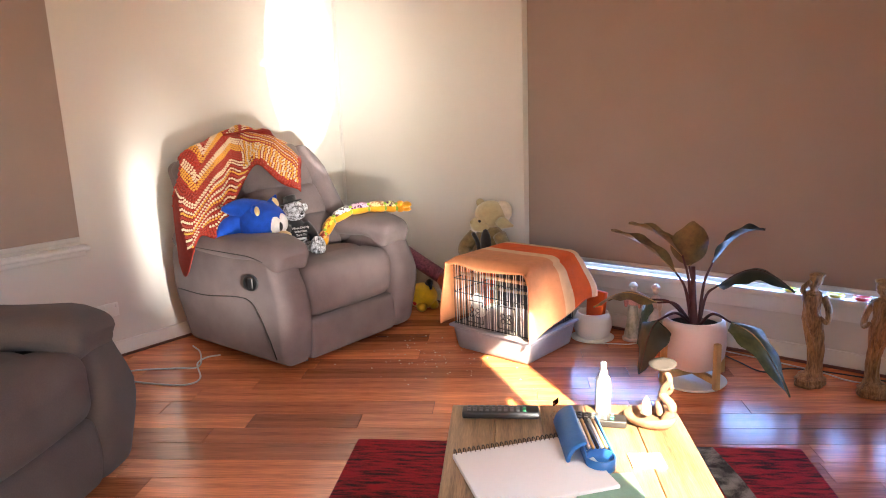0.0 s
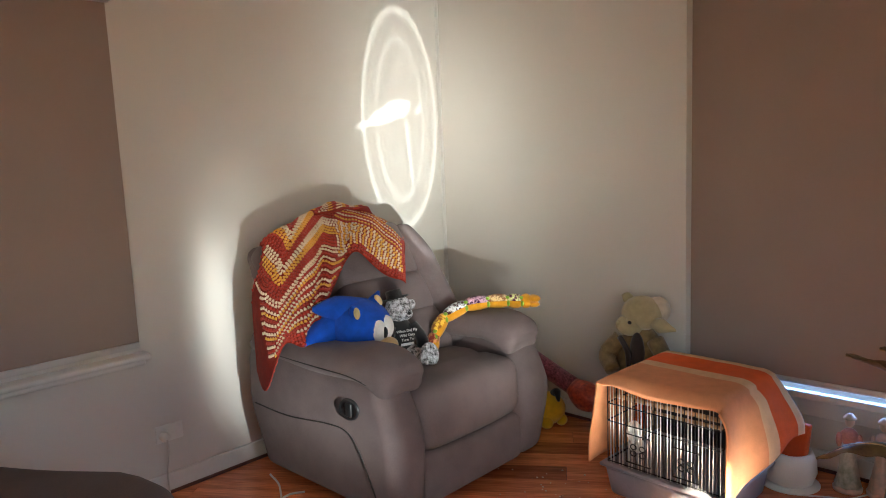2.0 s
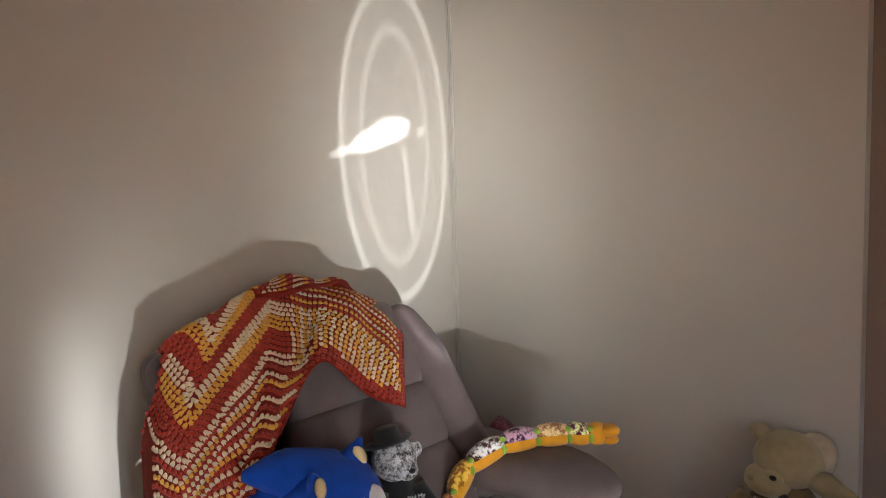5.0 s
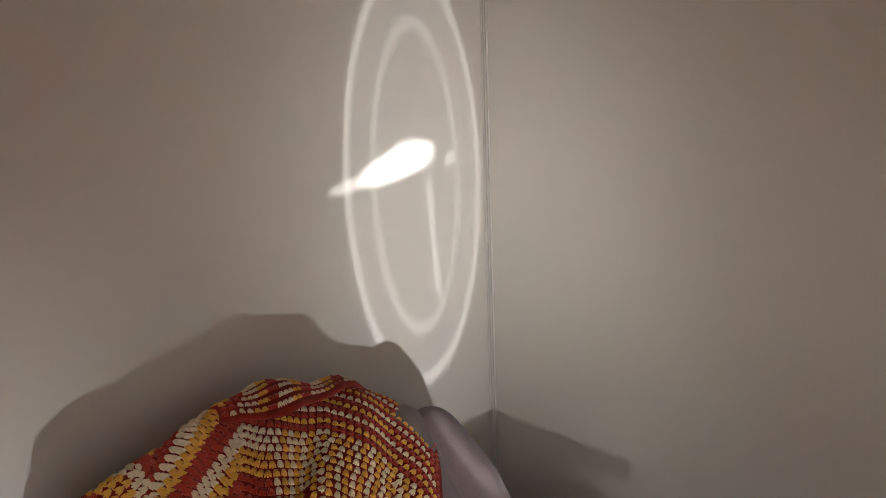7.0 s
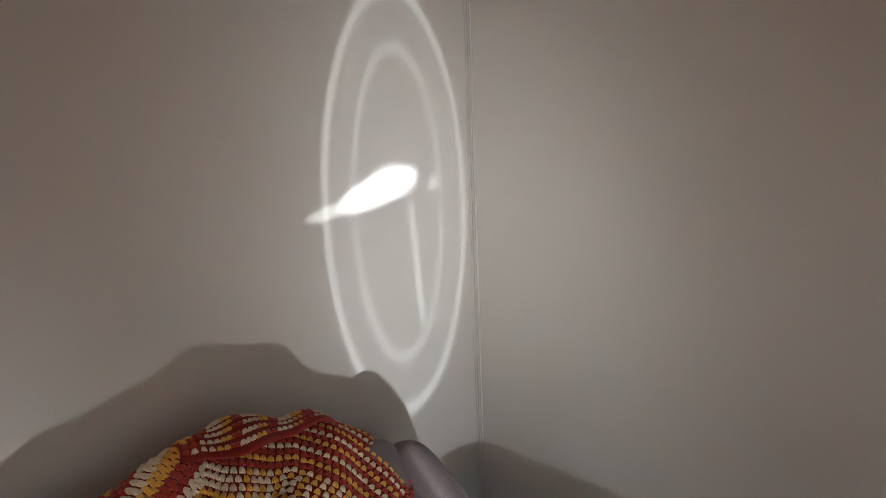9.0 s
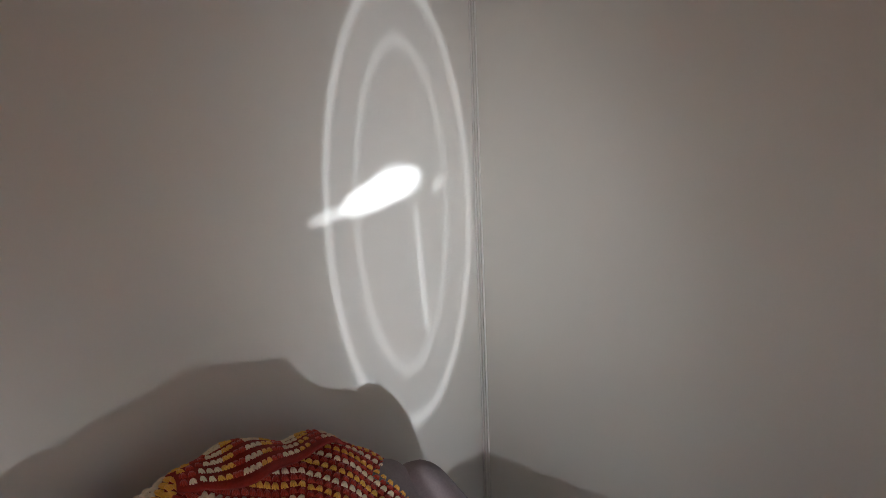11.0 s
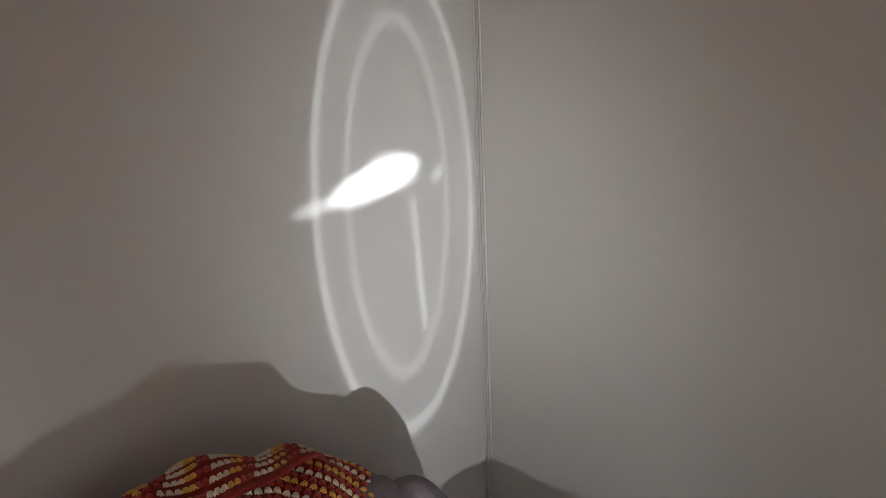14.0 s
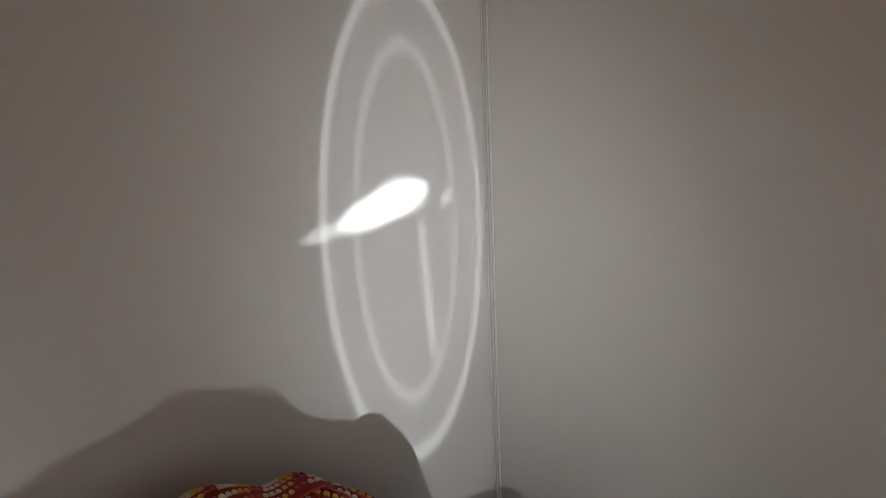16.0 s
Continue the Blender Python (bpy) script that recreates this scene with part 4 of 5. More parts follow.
def leaf_blade(base, tip, width, sag, curl, side=None, n=16):
    """Pointed leaf from base to tip with a folded midrib, sagging, sides curled."""
    a, b = Vector(base), Vector(tip)
    d = b - a
    across = Vector(side).normalized() if side else d.cross(Vector((0, 0, 1))).normalized()
    v, f = [], []
    for i in range(n + 1):
        t = i / n
        w = width * (math.sin(math.pi * t ** 0.75) ** 0.8) * (1 - 0.25 * t) + 0.0015
        mid = a + d * t + Vector((0, 0, sag * math.sin(math.pi * t)))
        tang = (d + Vector((0, 0, sag * math.pi * math.cos(math.pi * t)))).normalized()
        up = across.cross(tang).normalized()
        if up.z < 0:
            up = -up
        for k in range(-4, 5):
            q = k / 4
            wav = 0.006 * math.sin(t * 17 + k) * abs(q)
            v.append(mid + across * (w * q) + up * (curl * w * q * q + wav - 0.004 * (k == 0)))
    for i in range(n):
        for k in range(8):
            p = i * 9 + k
            f.append([p, p + 1, p + 10, p + 9])
    return v, f


plant = thing("potted_plant", "leafy plant with large bronze and green leaves", "plant", pose(PX, PY, 0.255))
E_LEAF = [  # petiole end, blade tip, half width, sag, curl, material
    ((-0.03, 0.0, 0.26), (0.0, -0.05, 0.46), 0.085, 0.012, 0.4, LEAFR),
    ((-0.05, -0.03, 0.31), (-0.26, -0.10, 0.44), 0.045, 0.03, 0.5, LEAFR),
    ((-0.07, -0.05, 0.24), (-0.36, -0.06, 0.395), 0.046, 0.03, 0.5, LEAFR),
    ((0.06, 0.02, 0.28), (0.25, 0.05, 0.43), 0.078, 0.05, 0.3, LEAFD),
    ((0.08, 0.03, 0.18), (0.37, 0.06, 0.185), 0.098, 0.085, -0.4, LEAFD),
    ((-0.14, -0.07, 0.10), (-0.43, -0.08, 0.035), 0.062, 0.06, -0.4, LEAFR),
    ((-0.10, -0.16, 0.05), (-0.14, -0.24, -0.17), 0.1, 0.05, -0.3, LEAFD),
    ((0.16, -0.03, 0.050), (0.41, -0.10, -0.19), 0.098, 0.07, -0.2, LEAF),
    ((-0.22, 0.02, 0.08), (-0.26, 0.02, -0.14), 0.066, 0.03, -0.3, LEAF),
]
for e, tip, w, sag, curl, m_ in E_LEAF:
    base = Vector((0.015 * math.copysign(1, e[0]), 0.01, 0.0))
    pts = spline([base, Vector(e) * 0.5 + Vector((0, 0, 0.045)), Vector(e)], 8)
    part("stalk", tube(pts, [0.008 - 0.004 * k / (len(pts) - 1) for k in range(len(pts))], 8), STEM, plant)
    part("leaf", leaf_blade(e, tip, w, sag, curl), m_, plant)
    part("midrib", tube([Vector(e).lerp(Vector(tip), t / 8) + Vector((0, 0, sag * math.sin(math.pi * t / 8) - 0.002)) for t in range(9)], [0.0032 - 0.0003 * t for t in range(9)], 6), STEM if m_ is LEAFD else BAMB, plant)
part("sheath", tube(spline([(0, 0, -0.005), (-0.008, 0, 0.1), (-0.012, -0.005, 0.26)], 6), [0.02 - 0.0009 * k for k in range(13)], 10), STEM, plant)

# ---- carved statues and figurines: plain shapes ----
GOLD = mat("antique_gold", (0.12, 0.055, 0.02), 0.45, 0.35, vary=0.45, scale=16, fine=70, bump=0.9, depth=0.008, stretch=(3, 3, 0.7), second=(0.42, 0.25, 0.11))


def statue(label, at, mirror):
    prof = [(0.062, 0), (0.066, 0.01), (0.058, 0.02), (0.064, 0.03), (0.05, 0.042), (0.045, 0.055), (0.032, 0.07), (0.03, 0.1), (0.033, 0.15), (0.038, 0.2), (0.046, 0.25), (0.05, 0.29), (0.04, 0.33), (0.046, 0.37), (0.048, 0.4),
            (0.02, 0.415), (0.018, 0.425), (0.03, 0.435), (0.034, 0.455), (0.028, 0.475), (0.04, 0.479), (0.03, 0.487), (0.012, 0.49)]
    prof = [(float(np.interp(z, [p[1] for p in prof], [p[0] for p in prof])), z) for z in np.linspace(0, 0.49, 80)]

    def drape(x, y, z):
        a = math.atan2(y, x)
        r = math.hypot(x, y)
        fold = 1 + (0.10 * math.sin(6 * a + 26 * z * mirror) + 0.05 * math.sin(13 * a - 40 * z)) * (1 if 0.07 < z < 0.42 else 0.5) + 0.14 * math.sin(2 * a + 14 * z * mirror)
        sway = 0.014 * math.sin(z * 13) * mirror
        r *= 0.82 if z > 0.06 else 0.9
        return (r * fold * math.cos(a) + sway * (z > 0.06), r * fold * math.sin(a) * 0.9, z)
    arm = tube(spline([(0.028 * mirror, 0, 0.39), (0.046 * mirror, -0.018, 0.34), (0.042 * mirror, -0.034, 0.29), (0.012 * mirror, -0.042, 0.31)], 6), [0.016 - 0.0004 * k for k in range(19)], 8)
    arm2 = tube(spline([(-0.03 * mirror, 0, 0.39), (-0.055 * mirror, -0.02, 0.42), (-0.03 * mirror, -0.03, 0.46)], 6), [0.014 - 0.0004 * k for k in range(13)], 8)
    ob = part("statue", joined(lathe(prof, 40, drape), arm, arm2), GOLD)
    ob.matrix_basis = at
    return tagged(ob, label, "statue", "statues by the window")


statue("antique gold carved statue with draped robe", pose(2.945, -0.165, 0, 0, 0, 20), 1)
statue("dark gold carved statue leaning slightly", pose(3.175, -0.15, 0, 0, 0, -30), -1)
PORC = mat("pale_porcelain", (0.6, 0.55, 0.45), 0.3, vary=0.3, scale=16, fine=60, bump=0.1, second=(0.62, 0.42, 0.34))
PORG = mat("greenish_porcelain", (0.33, 0.36, 0.25), 0.3, vary=0.3, scale=16, fine=60, bump=0.1, second=(0.55, 0.5, 0.42))
ROSE = mat("rose_porcelain", (0.55, 0.25, 0.22), 0.3, vary=0.3, scale=20)


def figurine(label, at, top, skirt):
    def fold(x, y, z):
        a = math.atan2(y, x)
        k = 1 + 0.1 * math.sin(7 * a + 20 * z) * (z < 0.2)
        return x * k, y * k, z
    bits = [(lathe([(0.05, 0), (0.052, 0.012), (0.045, 0.018)], 20), PORC), (lathe([(0.045, 0.018), (0.036, 0.06), (0.028, 0.12), (0.024, 0.16), (0.018, 0.19)], 24, fold), skirt),
            (ball((0, 0, 0.21), 0.032, 0.026, 0.036, 14, 10), top), (ball((0.035, -0.01, 0.2), 0.012, 0.014, 0.03, 10, 6), top), (ball((-0.033, -0.012, 0.2), 0.012, 0.014, 0.03, 10, 6), top),
            (ball((0, 0, 0.27), 0.017, 0.018, 0.021, 12, 8), PORC), (lathe([(0.022, 0.281), (0.023, 0.286), (0.018, 0.292), (0.010, 0.302)], 16), skirt)]
    ob = plush("figurine", label, bits, at)
    ob["category"], ob["group"] = "figurine", "porcelain figurines"
    return ob


figurine("porcelain lady figurine in a rose shawl", pose(2.09, -0.02, 0, 0, 0, 10), ROSE, PORG)
figurine("pale porcelain lady figurine with a wide hat", pose(2.2, 0.0, 0, 0, 0, -20), PORC, PORC)

ORANGE = mat("orange_plastic", (0.7, 0.1, 0.015), 0.4, vary=0.08)
wp = thing("white_pot", "round white pot with an orange cover inside", "pot", pose(1.905, -0.1, 0))
part("bowl", lathe([(0.06, 0.004), (0.085, 0.02), (0.098, 0.06), (0.094, 0.11), (0.08, 0.14), (0.07, 0.14), (0.08, 0.11)], 28), WHITEP, wp)
part("plate", lathe([(0.09, 0), (0.11, 0.004), (0.11, 0.007), (0.05, 0.007)], 28), WHITEP, wp)
part("cover", moved(rbox(0.11, 0.03, 0.16, 0.008, 2, 1, lambda x, y, z: (x * (1 + z), y, z)), pose(0.01, 0.02, 0.17, -6, 0, -12)), ORANGE, wp, "orange plastic cover")

# coloured discs on the sill
for x, c in ((2.80, (0.7, 0.6, 0.1)), (2.88, (0.7, 0.7, 0.6)), (2.98, (0.75, 0.6, 0.05)), (3.08, (0.6, 0.05, 0.05))):
    d = part("small_dish", lathe([(0.025, 0), (0.034, 0.006), (0.034, 0.016), (0.03, 0.016), (0.022, 0.006)], 18), mat("dish", c, 0.3, vary=0.05))
    d.matrix_basis = pose(x, 0.075, 0.3335)
    tagged(d, "small shallow coloured dish on the sill", "dish", "dishes on the sill")

# ---- power point and cables ----
sock = thing("power_point", "white double power point with a plug in it", "power point", pose(0, -1.693, 0.255, 0, 0, 90))
part("plate", rbox(0.115, 0.009, 0.072, 0.004, 2, 1, None, (0, -0.0045, 0)), WHITEP, sock)
for x in (-0.028, 0.03):
    part("switch", rbox(0.011, 0.005, 0.02, 0.002, 2, 1, None, (x + 0.014, -0.011, 0.02)), WHITEP, sock)
part("plug", moved(lathe([(0.019, 0), (0.019, 0.024), (0.012, 0.034)], 16), pose(-0.028, -0.009, -0.008, 90, 0, 0)), WHITEP, sock)


def cable(label, pts, r, m_):
    return tagged(part("cable", tube(spline(pts, 10), r, 8), m_), label, "cable")


CABW = mat("white_cable", (0.6, 0.58, 0.54), 0.5, vary=0.05, bump=0)
CABB = mat("dark_cable", (0.03, 0.028, 0.028), 0.5, vary=0.1, bump=0)
cable("white power cable hanging from the power point", [(0.042, -1.721, 0.24), (0.05, -1.72, 0.2), (0.04, -1.73, 0.1), (0.06, -1.74, 0.02), (0.12, -1.78, 0.0045)], 0.0035, CABW)
cable("white cable looped on the floorboards", [(0.22, -1.8, 0.0045), (0.30, -1.70, 0.0045), (0.42, -1.60, 0.0045), (0.50, -1.52, 0.0045), (0.33, -1.40, 0.0045), (0.2, -1.36, 0.0045)], 0.0042, CABW)
cable("white cable looped on the floorboards", [(0.36, -1.82, 0.0045), (0.55, -1.75, 0.0045), (0.66, -1.68, 0.0045), (0.64, -1.60, 0.0045), (0.46, -1.5, 0.0045), (0.42, -1.42, 0.0045), (0.45, -1.36, 0.0045)], 0.0042, CABW)
cable("dark cable lying along the skirting", [(2.2, 0.05, 0.004), (2.5, 0.0, 0.004), (2.62, -0.06, 0.004), (2.75, -0.13, 0.004), (2.85, -0.02, 0.004), (3.1, 0.03, 0.004), (3.5, 0.04, 0.004)], 0.0035, CABB)
cable("pale cable lying along the skirting", [(2.45, 0.05, 0.004), (2.7, 0.03, 0.004), (2.95, 0.0, 0.004), (3.1, -0.04, 0.004), (3.4, 0.02, 0.004)], 0.003, CABW)
cable("white cable by the white pot", [(1.96, -0.19, 0.004), (2.05, -0.14, 0.004), (2.12, -0.1, 0.004), (2.2, 0.05, 0.004)], 0.003, CABW)

# seed husks scattered by the cage
rnd = random.Random(11)
hv, hf = [], []
for k in range(90):
    x, y = 1.25 + rnd.gauss(0.12, 0.16), -0.78 + rnd.gauss(0, 0.14)
    if y > -0.55 - 0.27 * (x - 1.35) and x > 1.3:
        continue
    r = rnd.uniform(0.0015, 0.004)
    b = ball((x, y, r * 0.45), r * 1.4, r, r * 0.5, 6, 4)
    base = len(hv)
    hv += b[0]
    hf += [[i + base for i in face] for face in b[1]]
tagged(part("seed_husks", (hv, hf), mat("husk", (0.5, 0.38, 0.22), 0.8, vary=0.4, scale=60)), "pale seed husks scattered on the floor", "seed", kind="stuff")

# ---- on the coffee table ----
TZ = 0.42


def on_table(lx, ly, rz=0, z=TZ):
    return TT @ pose(lx, ly, z, 0, 0, rz)


def world_on_table(x, y, deg, z=TZ):
    return pose(x, y, z, 0, 0, deg)


KEYCAP = mat("remote_keys", (0.12, 0.12, 0.125), 0.5, vary=0.2, bump=0)
KEYG = mat("green_key", (0.02, 0.3, 0.12), 0.4, bump=0)


def remote(label, m, length):
    r = thing("remote_control", label, "remote control", m, "remote controls")
    part("body", rbox(length, 0.045, 0.02, 0.006, 3, 1, None, (0, 0, 0.0105)), BLACKP, r)
    n = int(length / 0.017)
    for i in range(n - 1):
        for j in range(3):
            part("key", rbox(0.009, 0.008, 0.003, 0.001, 1, 1, None, (-length / 2 + 0.018 + i * 0.016, -0.013 + 0.013 * j, 0.0215)), KEYG if i == n - 2 and j < 2 else KEYCAP, r)


remote("long black remote control lying on the table", world_on_table(2.53, -1.873, 33), 0.2)
remote("black remote control with a green key", world_on_table(2.755, -1.775, 24), 0.15)
bottle = thing("spray_bottle", "small white plastic spray bottle", "bottle", world_on_table(2.737, -1.70, 0))
part("body", lathe([(0.018, 0), (0.02, 0.003), (0.02, 0.085), (0.016, 0.095), (0.009, 0.1)], 22), WHITEP, bottle)
part("cap", lathe([(0.011, 0.098), (0.0115, 0.112), (0.008, 0.114), (0.008, 0.135), (0.006, 0.138)], 18), WHITEP, bottle, "white spray cap")
PAPER = mat("white_paper", (0.8, 0.8, 0.8), 0.8, vary=0.02, scale=4, bump=0.02)
# the pad's corners lie near (2.58,-2.14) and (2.74,-1.91)
pad = thing("sketch_pad", "open white spiral-bound sketch pad", "sketch pad", world_on_table(2.56, -2.12, 53))
part("pad_block", rbox(0.30, 0.24, 0.012, 0.002, 1, 1, None, (0.15, -0.125, 0.0065)), PAPER, pad)
for k in range(26):
    part("ring", moved(([Vector(p) for p in tube([(0, 0.013 * math.cos(a / 5 * math.pi), 0.007 + 0.011 * math.sin(a / 5 * math.pi)) for a in range(11)], 0.0012, 5)[0]], tube([(0, 0.013 * math.cos(a / 5 * math.pi), 0.007 + 0.011 * math.sin(a / 5 * math.pi)) for a in range(11)], 0.0012, 5)[1]),
                       pose(0.008 + k * 0.0115, -0.002, 0.001)), BLACKP, pad)
BLUEP = mat("blue_plastic", (0.02, 0.14, 0.42), 0.35, vary=0.08)
case = thing("pencil_case", "open blue hard case holding small tools", "case", world_on_table(2.80, -1.89, -52))
part("tray", joined(rbox(0.21, 0.062, 0.01, 0.004, 2, 1, None, (0, 0, 0.005)), rbox(0.21, 0.006, 0.022, 0.003, 2, 1, None, (0, 0.031, 0.018)), rbox(0.21, 0.006, 0.03, 0.003, 2, 1, None, (0, -0.031, 0.022)),
                    moved(lathe([(0.031, 0), (0.034, 0.006), (0.034, 0.03), (0.030, 0.03), (0.029, 0.008)], 20), pose(0.1, 0, 0))), BLUEP, case)
part("lid", moved(rbox(0.2, 0.066, 0.012, 0.006, 3, 4, lambda x, y, z: (x, y, z + 0.012 * math.cos(y / 0.033 * 1.5))), pose(-0.004, -0.05, 0.034, 48, 0, 0)), BLUEP, case, "blue lid standing open")
for k in range(5):
    part("tool", tube([(-0.08, -0.018 + 0.009 * k, 0.03), (0.07, -0.02 + 0.01 * k, 0.034)], 0.004, 7), (WHITEP, BAMB, BLACKP)[k % 3], case)
for x, y, d, sx, sy, mm, nm in ((2.935, -1.885, 36, 0.075, 0.065, PAPER, "square white note paper lying on the table"), (2.915, -2.045, 40, 0.14, 0.12, mat("green_card", (0.25, 0.42, 0.33), 0.7, vary=0.1), "pale green card on the table")):
    n_ = part("card", rbox(sx, sy, 0.004, 0.001, 1, 1, None, (0, 0, 0.0025)), mm)
    n_.matrix_basis = world_on_table(x, y, d)
    tagged(n_, nm, "card")
CLAY = mat("brown_clay", (0.25, 0.14, 0.09), 0.5, vary=0.35, scale=18, fine=80, bump=0.4)
burner = thing("incense_burner", "brown clay incense burner shaped as curling branches", "incense burner", world_on_table(2.865, -1.70, 0))
part("dish", lathe([(0.03, 0), (0.05, 0.006), (0.06, 0.02), (0.056, 0.03), (0.045, 0.016), (0.02, 0.012)], 26, lambda x, y, z: (x * 1.15, y * 0.85, z + 0.1 * x * (z > 0.01))), CLAY, burner)
part("branch", tube(spline([(0.035, 0.01, 0.01), (0.05, 0.015, 0.05), (0.022, 0.02, 0.08), (0.04, 0.02, 0.12), (0.02, 0.02, 0.145)], 7), [0.014 - 0.0003 * k for k in range(29)], 10), CLAY, burner)
part("branch", tube(spline([(0.02, 0.02, 0.02), (0.014, 0.025, 0.06), (0.04, 0.03, 0.09), (0.03, 0.03, 0.13)], 7), [0.011 - 0.0003 * k for k in range(22)], 10), CLAY, burner)
part("cup", moved(lathe([(0.012, 0), (0.03, 0.01), (0.034, 0.016), (0.02, 0.012)], 18), pose(0.022, 0.02, 0.143, 6, 0, 0)), SEAM, burner, "small dark cup")
part("cone", moved(lathe([(0.014, 0), (0.011, 0.02), (0.008, 0.035), (0.002, 0.045)], 14), pose(-0.008, -0.005, 0.028)), WHITEP, burner, "white cone")

# ---- glass ornament with an added lamp and mask that project the wall rings ----
LAMP_AT = Vector((2.655, -1.80, 0.452))
orn = thing("glass_ornament", "small clear glass ornament holding an added lamp and light mask", "ornament")
part("base", lathe([(0.017, 0.42), (0.018, 0.423), (0.012, 0.43), (0.009, 0.434)], 18, lambda x, y, z: (x + LAMP_AT.x, y + LAMP_AT.y, z)), GLASS, orn)
# mask whose transparency holds the painted light pattern
SLIDE = bpy.data.materials.new("light_pattern_mask")
SLIDE.use_nodes = True
nt = SLIDE.node_tree
nt.nodes.clear()


def op(kind, a, b=None, c=None):
    n = nt.nodes.new("ShaderNodeMath")
    n.operation = kind
    for k, val in enumerate((a, b, c)):
        if val is None:
            continue
        if isinstance(val, (int, float)):
            n.inputs[k].default_value = val
        else:
            nt.links.new(val, n.inputs[k])
    return n.outputs[0]


tc = nt.nodes.new("ShaderNodeTexCoord")
sx = nt.nodes.new("ShaderNodeSeparateXYZ")
nt.links.new(tc.outputs["Object"], sx.inputs[0])
U, V = sx.outputs[1], sx.outputs[2]


def radius(cy, cz, ay, az, slope=0.0):
    """Distance from an oval's centre, 1 on its edge."""
    du = op("SUBTRACT", U, cy)
    dv = op("SUBTRACT", op("SUBTRACT", V, cz), op("MULTIPLY", du, slope))
    a, b = op("DIVIDE", du, ay), op("DIVIDE", dv, az)
    return op("SQRT", op("ADD", op("MULTIPLY", a, a), op("MULTIPLY", b, b)))


def ring(r, at, width, strength):
    d = op("DIVIDE", op("SUBTRACT", r, at), width)
    return op("MULTIPLY", op("EXPONENT", op("MULTIPLY", op("MULTIPLY", d, d), -1)), strength)


def disc(r, edge, strength):
    n = nt.nodes.new("ShaderNodeMapRange")
    n.interpolation_type = "SMOOTHSTEP"
    nt.links.new(r, n.inputs[0])
    n.inputs[1].default_value, n.inputs[2].default_value, n.inputs[3].default_value, n.inputs[4].default_value = 1 - edge, 1 + edge, strength, 0
    return n.outputs[0]


# painted light: rings, bright spot, wall glows, a patch for the chair's side
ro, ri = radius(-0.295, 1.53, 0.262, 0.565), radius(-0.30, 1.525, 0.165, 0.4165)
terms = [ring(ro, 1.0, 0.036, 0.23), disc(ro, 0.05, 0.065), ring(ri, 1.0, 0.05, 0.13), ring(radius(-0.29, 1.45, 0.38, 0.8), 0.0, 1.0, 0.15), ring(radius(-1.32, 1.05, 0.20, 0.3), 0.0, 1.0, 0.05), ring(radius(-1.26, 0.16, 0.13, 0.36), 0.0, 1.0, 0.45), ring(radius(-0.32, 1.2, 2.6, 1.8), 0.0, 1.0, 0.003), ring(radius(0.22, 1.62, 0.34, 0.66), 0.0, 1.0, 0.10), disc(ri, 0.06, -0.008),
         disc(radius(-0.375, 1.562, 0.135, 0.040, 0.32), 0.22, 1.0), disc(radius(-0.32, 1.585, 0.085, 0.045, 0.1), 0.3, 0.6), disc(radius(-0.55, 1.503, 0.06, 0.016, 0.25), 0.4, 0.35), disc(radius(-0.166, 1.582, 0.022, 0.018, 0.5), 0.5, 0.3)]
# painted strip of light beside the chair, and a streak inside the ring
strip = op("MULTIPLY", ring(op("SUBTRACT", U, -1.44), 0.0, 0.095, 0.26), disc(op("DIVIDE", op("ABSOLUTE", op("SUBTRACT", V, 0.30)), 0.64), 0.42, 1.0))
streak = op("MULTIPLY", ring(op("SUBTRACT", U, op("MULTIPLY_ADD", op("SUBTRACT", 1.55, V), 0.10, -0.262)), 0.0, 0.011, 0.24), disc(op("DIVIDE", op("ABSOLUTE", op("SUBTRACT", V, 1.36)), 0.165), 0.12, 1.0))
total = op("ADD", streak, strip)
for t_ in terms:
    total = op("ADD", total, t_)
tr = nt.nodes.new("ShaderNodeBsdfTransparent")
cc = nt.nodes.new("ShaderNodeCombineColor")
for k in range(3):
    nt.links.new(total, cc.inputs[k])
nt.links.new(cc.outputs[0], tr.inputs[0])
om = nt.nodes.new("ShaderNodeOutputMaterial")
nt.links.new(tr.outputs[0], om.inputs[0])
K = 0.003
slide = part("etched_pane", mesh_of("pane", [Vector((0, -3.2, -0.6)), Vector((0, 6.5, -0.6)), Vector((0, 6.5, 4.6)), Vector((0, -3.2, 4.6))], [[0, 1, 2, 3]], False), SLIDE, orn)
slide.matrix_basis = Matrix.Translation(LAMP_AT * (1 - K)) @ Matrix.Diagonal((K, K, K, 1))
# spot lamp added behind the mask in place of the sun's reflection
projector = new("projector_lamp", bpy.data.lights.new("projector_lamp", "SPOT"))
projector.data.energy, projector.data.spot_size, projector.data.spot_blend, projector.data.shadow_soft_size, projector.data.color = 132.0, radians(70), 0.7, 0.000025, (1.0, 0.98, 0.95)
projector.matrix_world = look(LAMP_AT, (0, -0.30, 1.53))
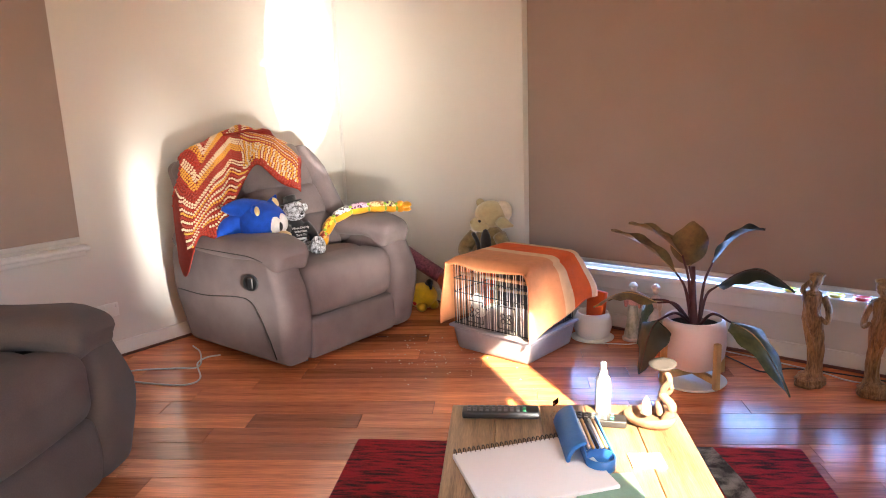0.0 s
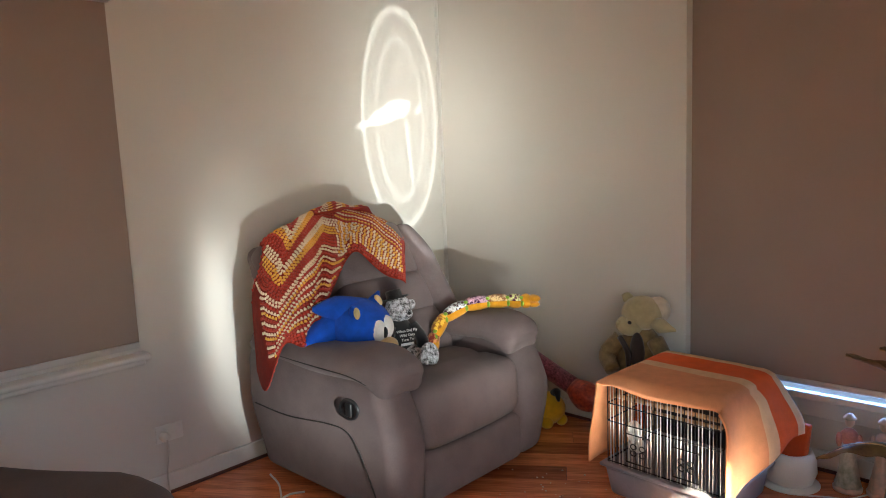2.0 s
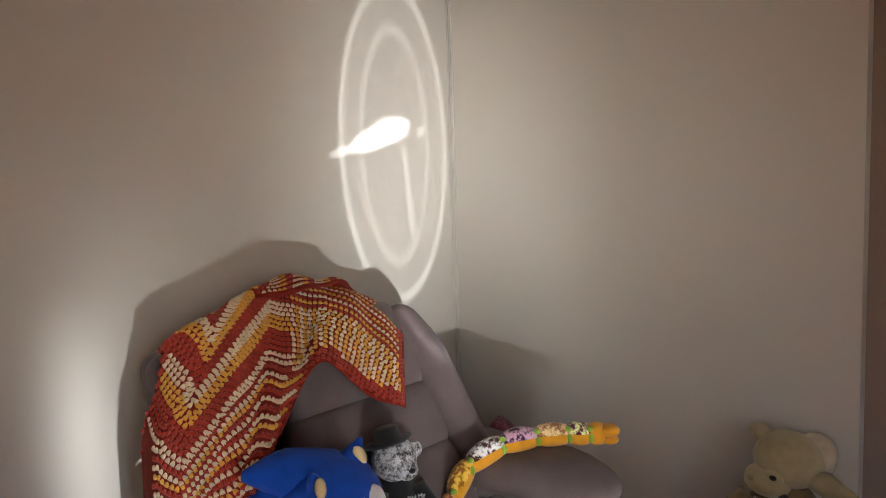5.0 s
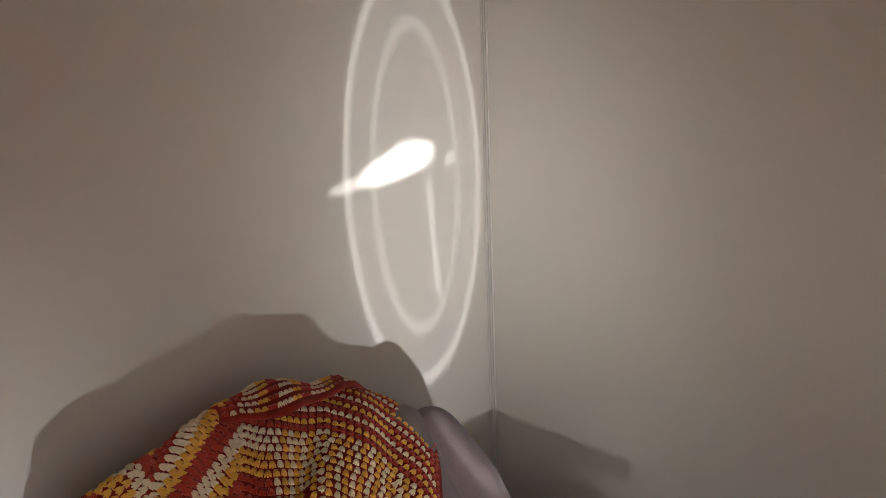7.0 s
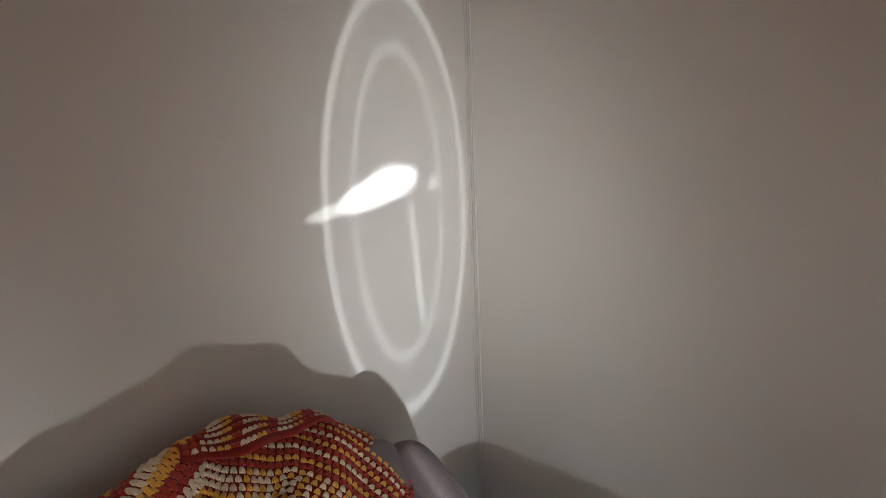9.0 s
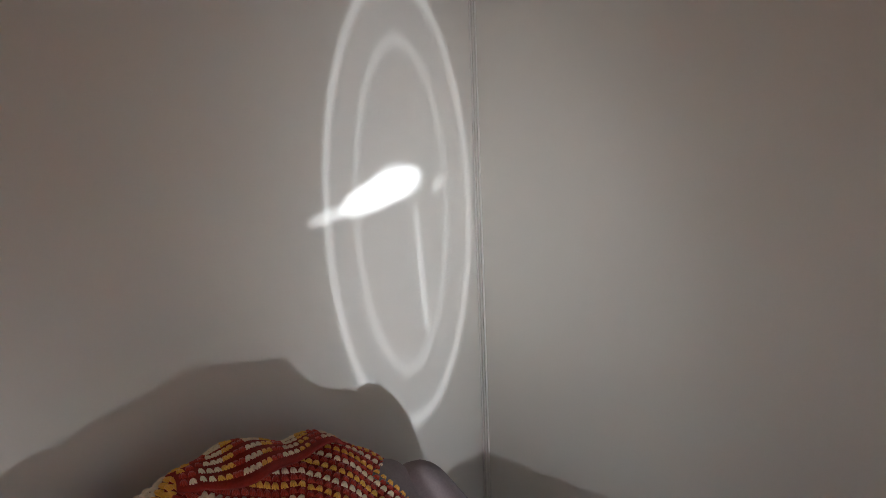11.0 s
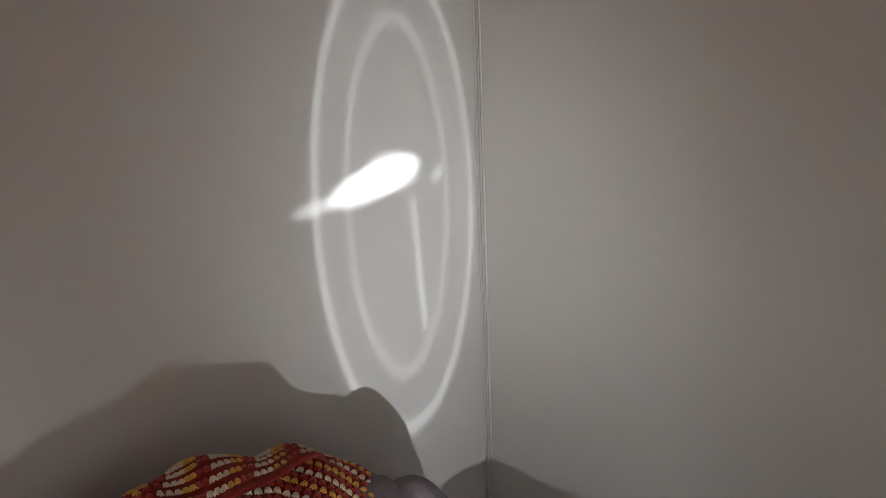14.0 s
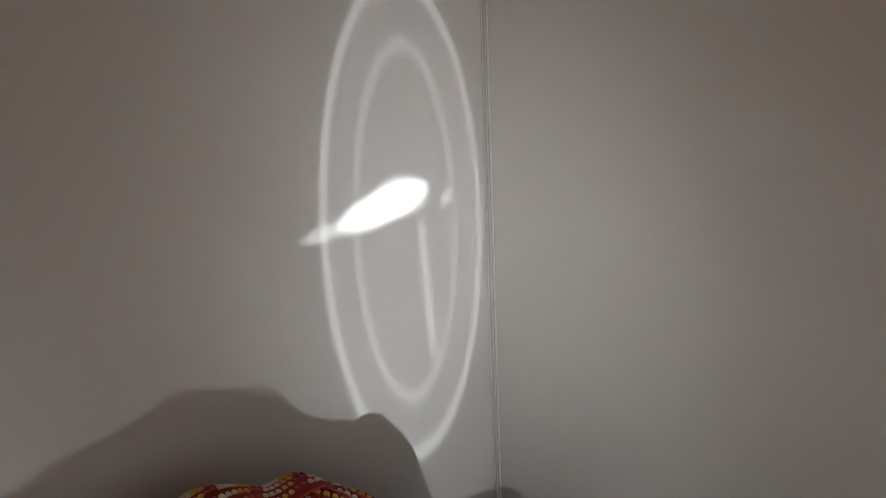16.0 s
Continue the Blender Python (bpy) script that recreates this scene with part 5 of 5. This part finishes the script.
# ---- floor boards, last ----
floor = tagged(part("floor", mesh_of("floor", *slab(-0.1, X1, Y0, 0.1, -0.05, -0.0045), False), GROUT), "polished red-brown timber floor of narrow boards", "floor", kind="structure")
BW = 0.125
ca, sa = math.cos(radians(34)), math.sin(radians(34))
rnd = random.Random(4)
lengths = {}
for L in (0.45, 0.8, 1.15, 1.5):
    lengths[L] = mesh_of("board", *rbox(L - 0.0012, BW - 0.0012, 0.012, 0.0012, 1, 1, None, (L / 2, 0, -0.006)), False)
    lengths[L].materials.append(JARRAH)
rest = []
count = 0
for row in range(-34, 64):
    v0 = row * BW
    u = -7.0 + rnd.random()
    while u < 7.0:
        L = rnd.choice((0.45, 0.8, 0.8, 1.15, 1.5))
        cu = u + L / 2
        x, y = ca * cu + sa * v0, sa * cu - ca * v0
        ends = [(ca * q + sa * v0, sa * q - ca * v0) for q in (u, u + L)]
        inside = all(-0.06 < ex < X1 - 0.02 and Y0 + 0.03 < ey < 0.12 for ex, ey in ends)
        near = -0.3 < x < 3.6 and -2.9 < y < 0.4
        touching = any(-0.25 < ex < X1 + 0.25 and Y0 - 0.25 < ey < 0.35 for ex, ey in ends + [(x, y)])
        m = Matrix.Translation((ca * u + sa * v0, sa * u - ca * v0, 0)) @ Matrix.Rotation(radians(34), 4, "Z")
        if near and count < 300 and inside:
            b = new("board", lengths[L])
            b.parent, b.matrix_basis = floor, m
            count += 1
        elif touching:
            rest.append((L, m))
        u += L
v, f = [], []
for L, m in rest:
    a, q = slab(0.0006, L - 0.0006, -BW / 2 + 0.0006, BW / 2 - 0.0006, -0.012, 0)
    base = len(v)
    v += [m @ p for p in a]
    f += [[i + base for i in face] for face in q]
far = mesh_of("far_boards", v, f, False)
bm = bmesh.new()
bm.from_mesh(far)
for co, no in (((-0.06, 0, 0), (-1, 0, 0)), ((X1 + 0.03, 0, 0), (1, 0, 0)), ((0, Y0 - 0.03, 0), (0, -1, 0)), ((0, 0.12, 0), (0, 1, 0))):
    bmesh.ops.bisect_plane(bm, geom=bm.verts[:] + bm.edges[:] + bm.faces[:], plane_co=co, plane_no=no, clear_outer=True)
bm.to_mesh(far)
bm.free()
grain = Matrix.Rotation(radians(34), 4, "Z")
far.transform(grain.inverted())
tagged(part("far_boards", far, JARRAH, floor, at=grain), kind="stuff")
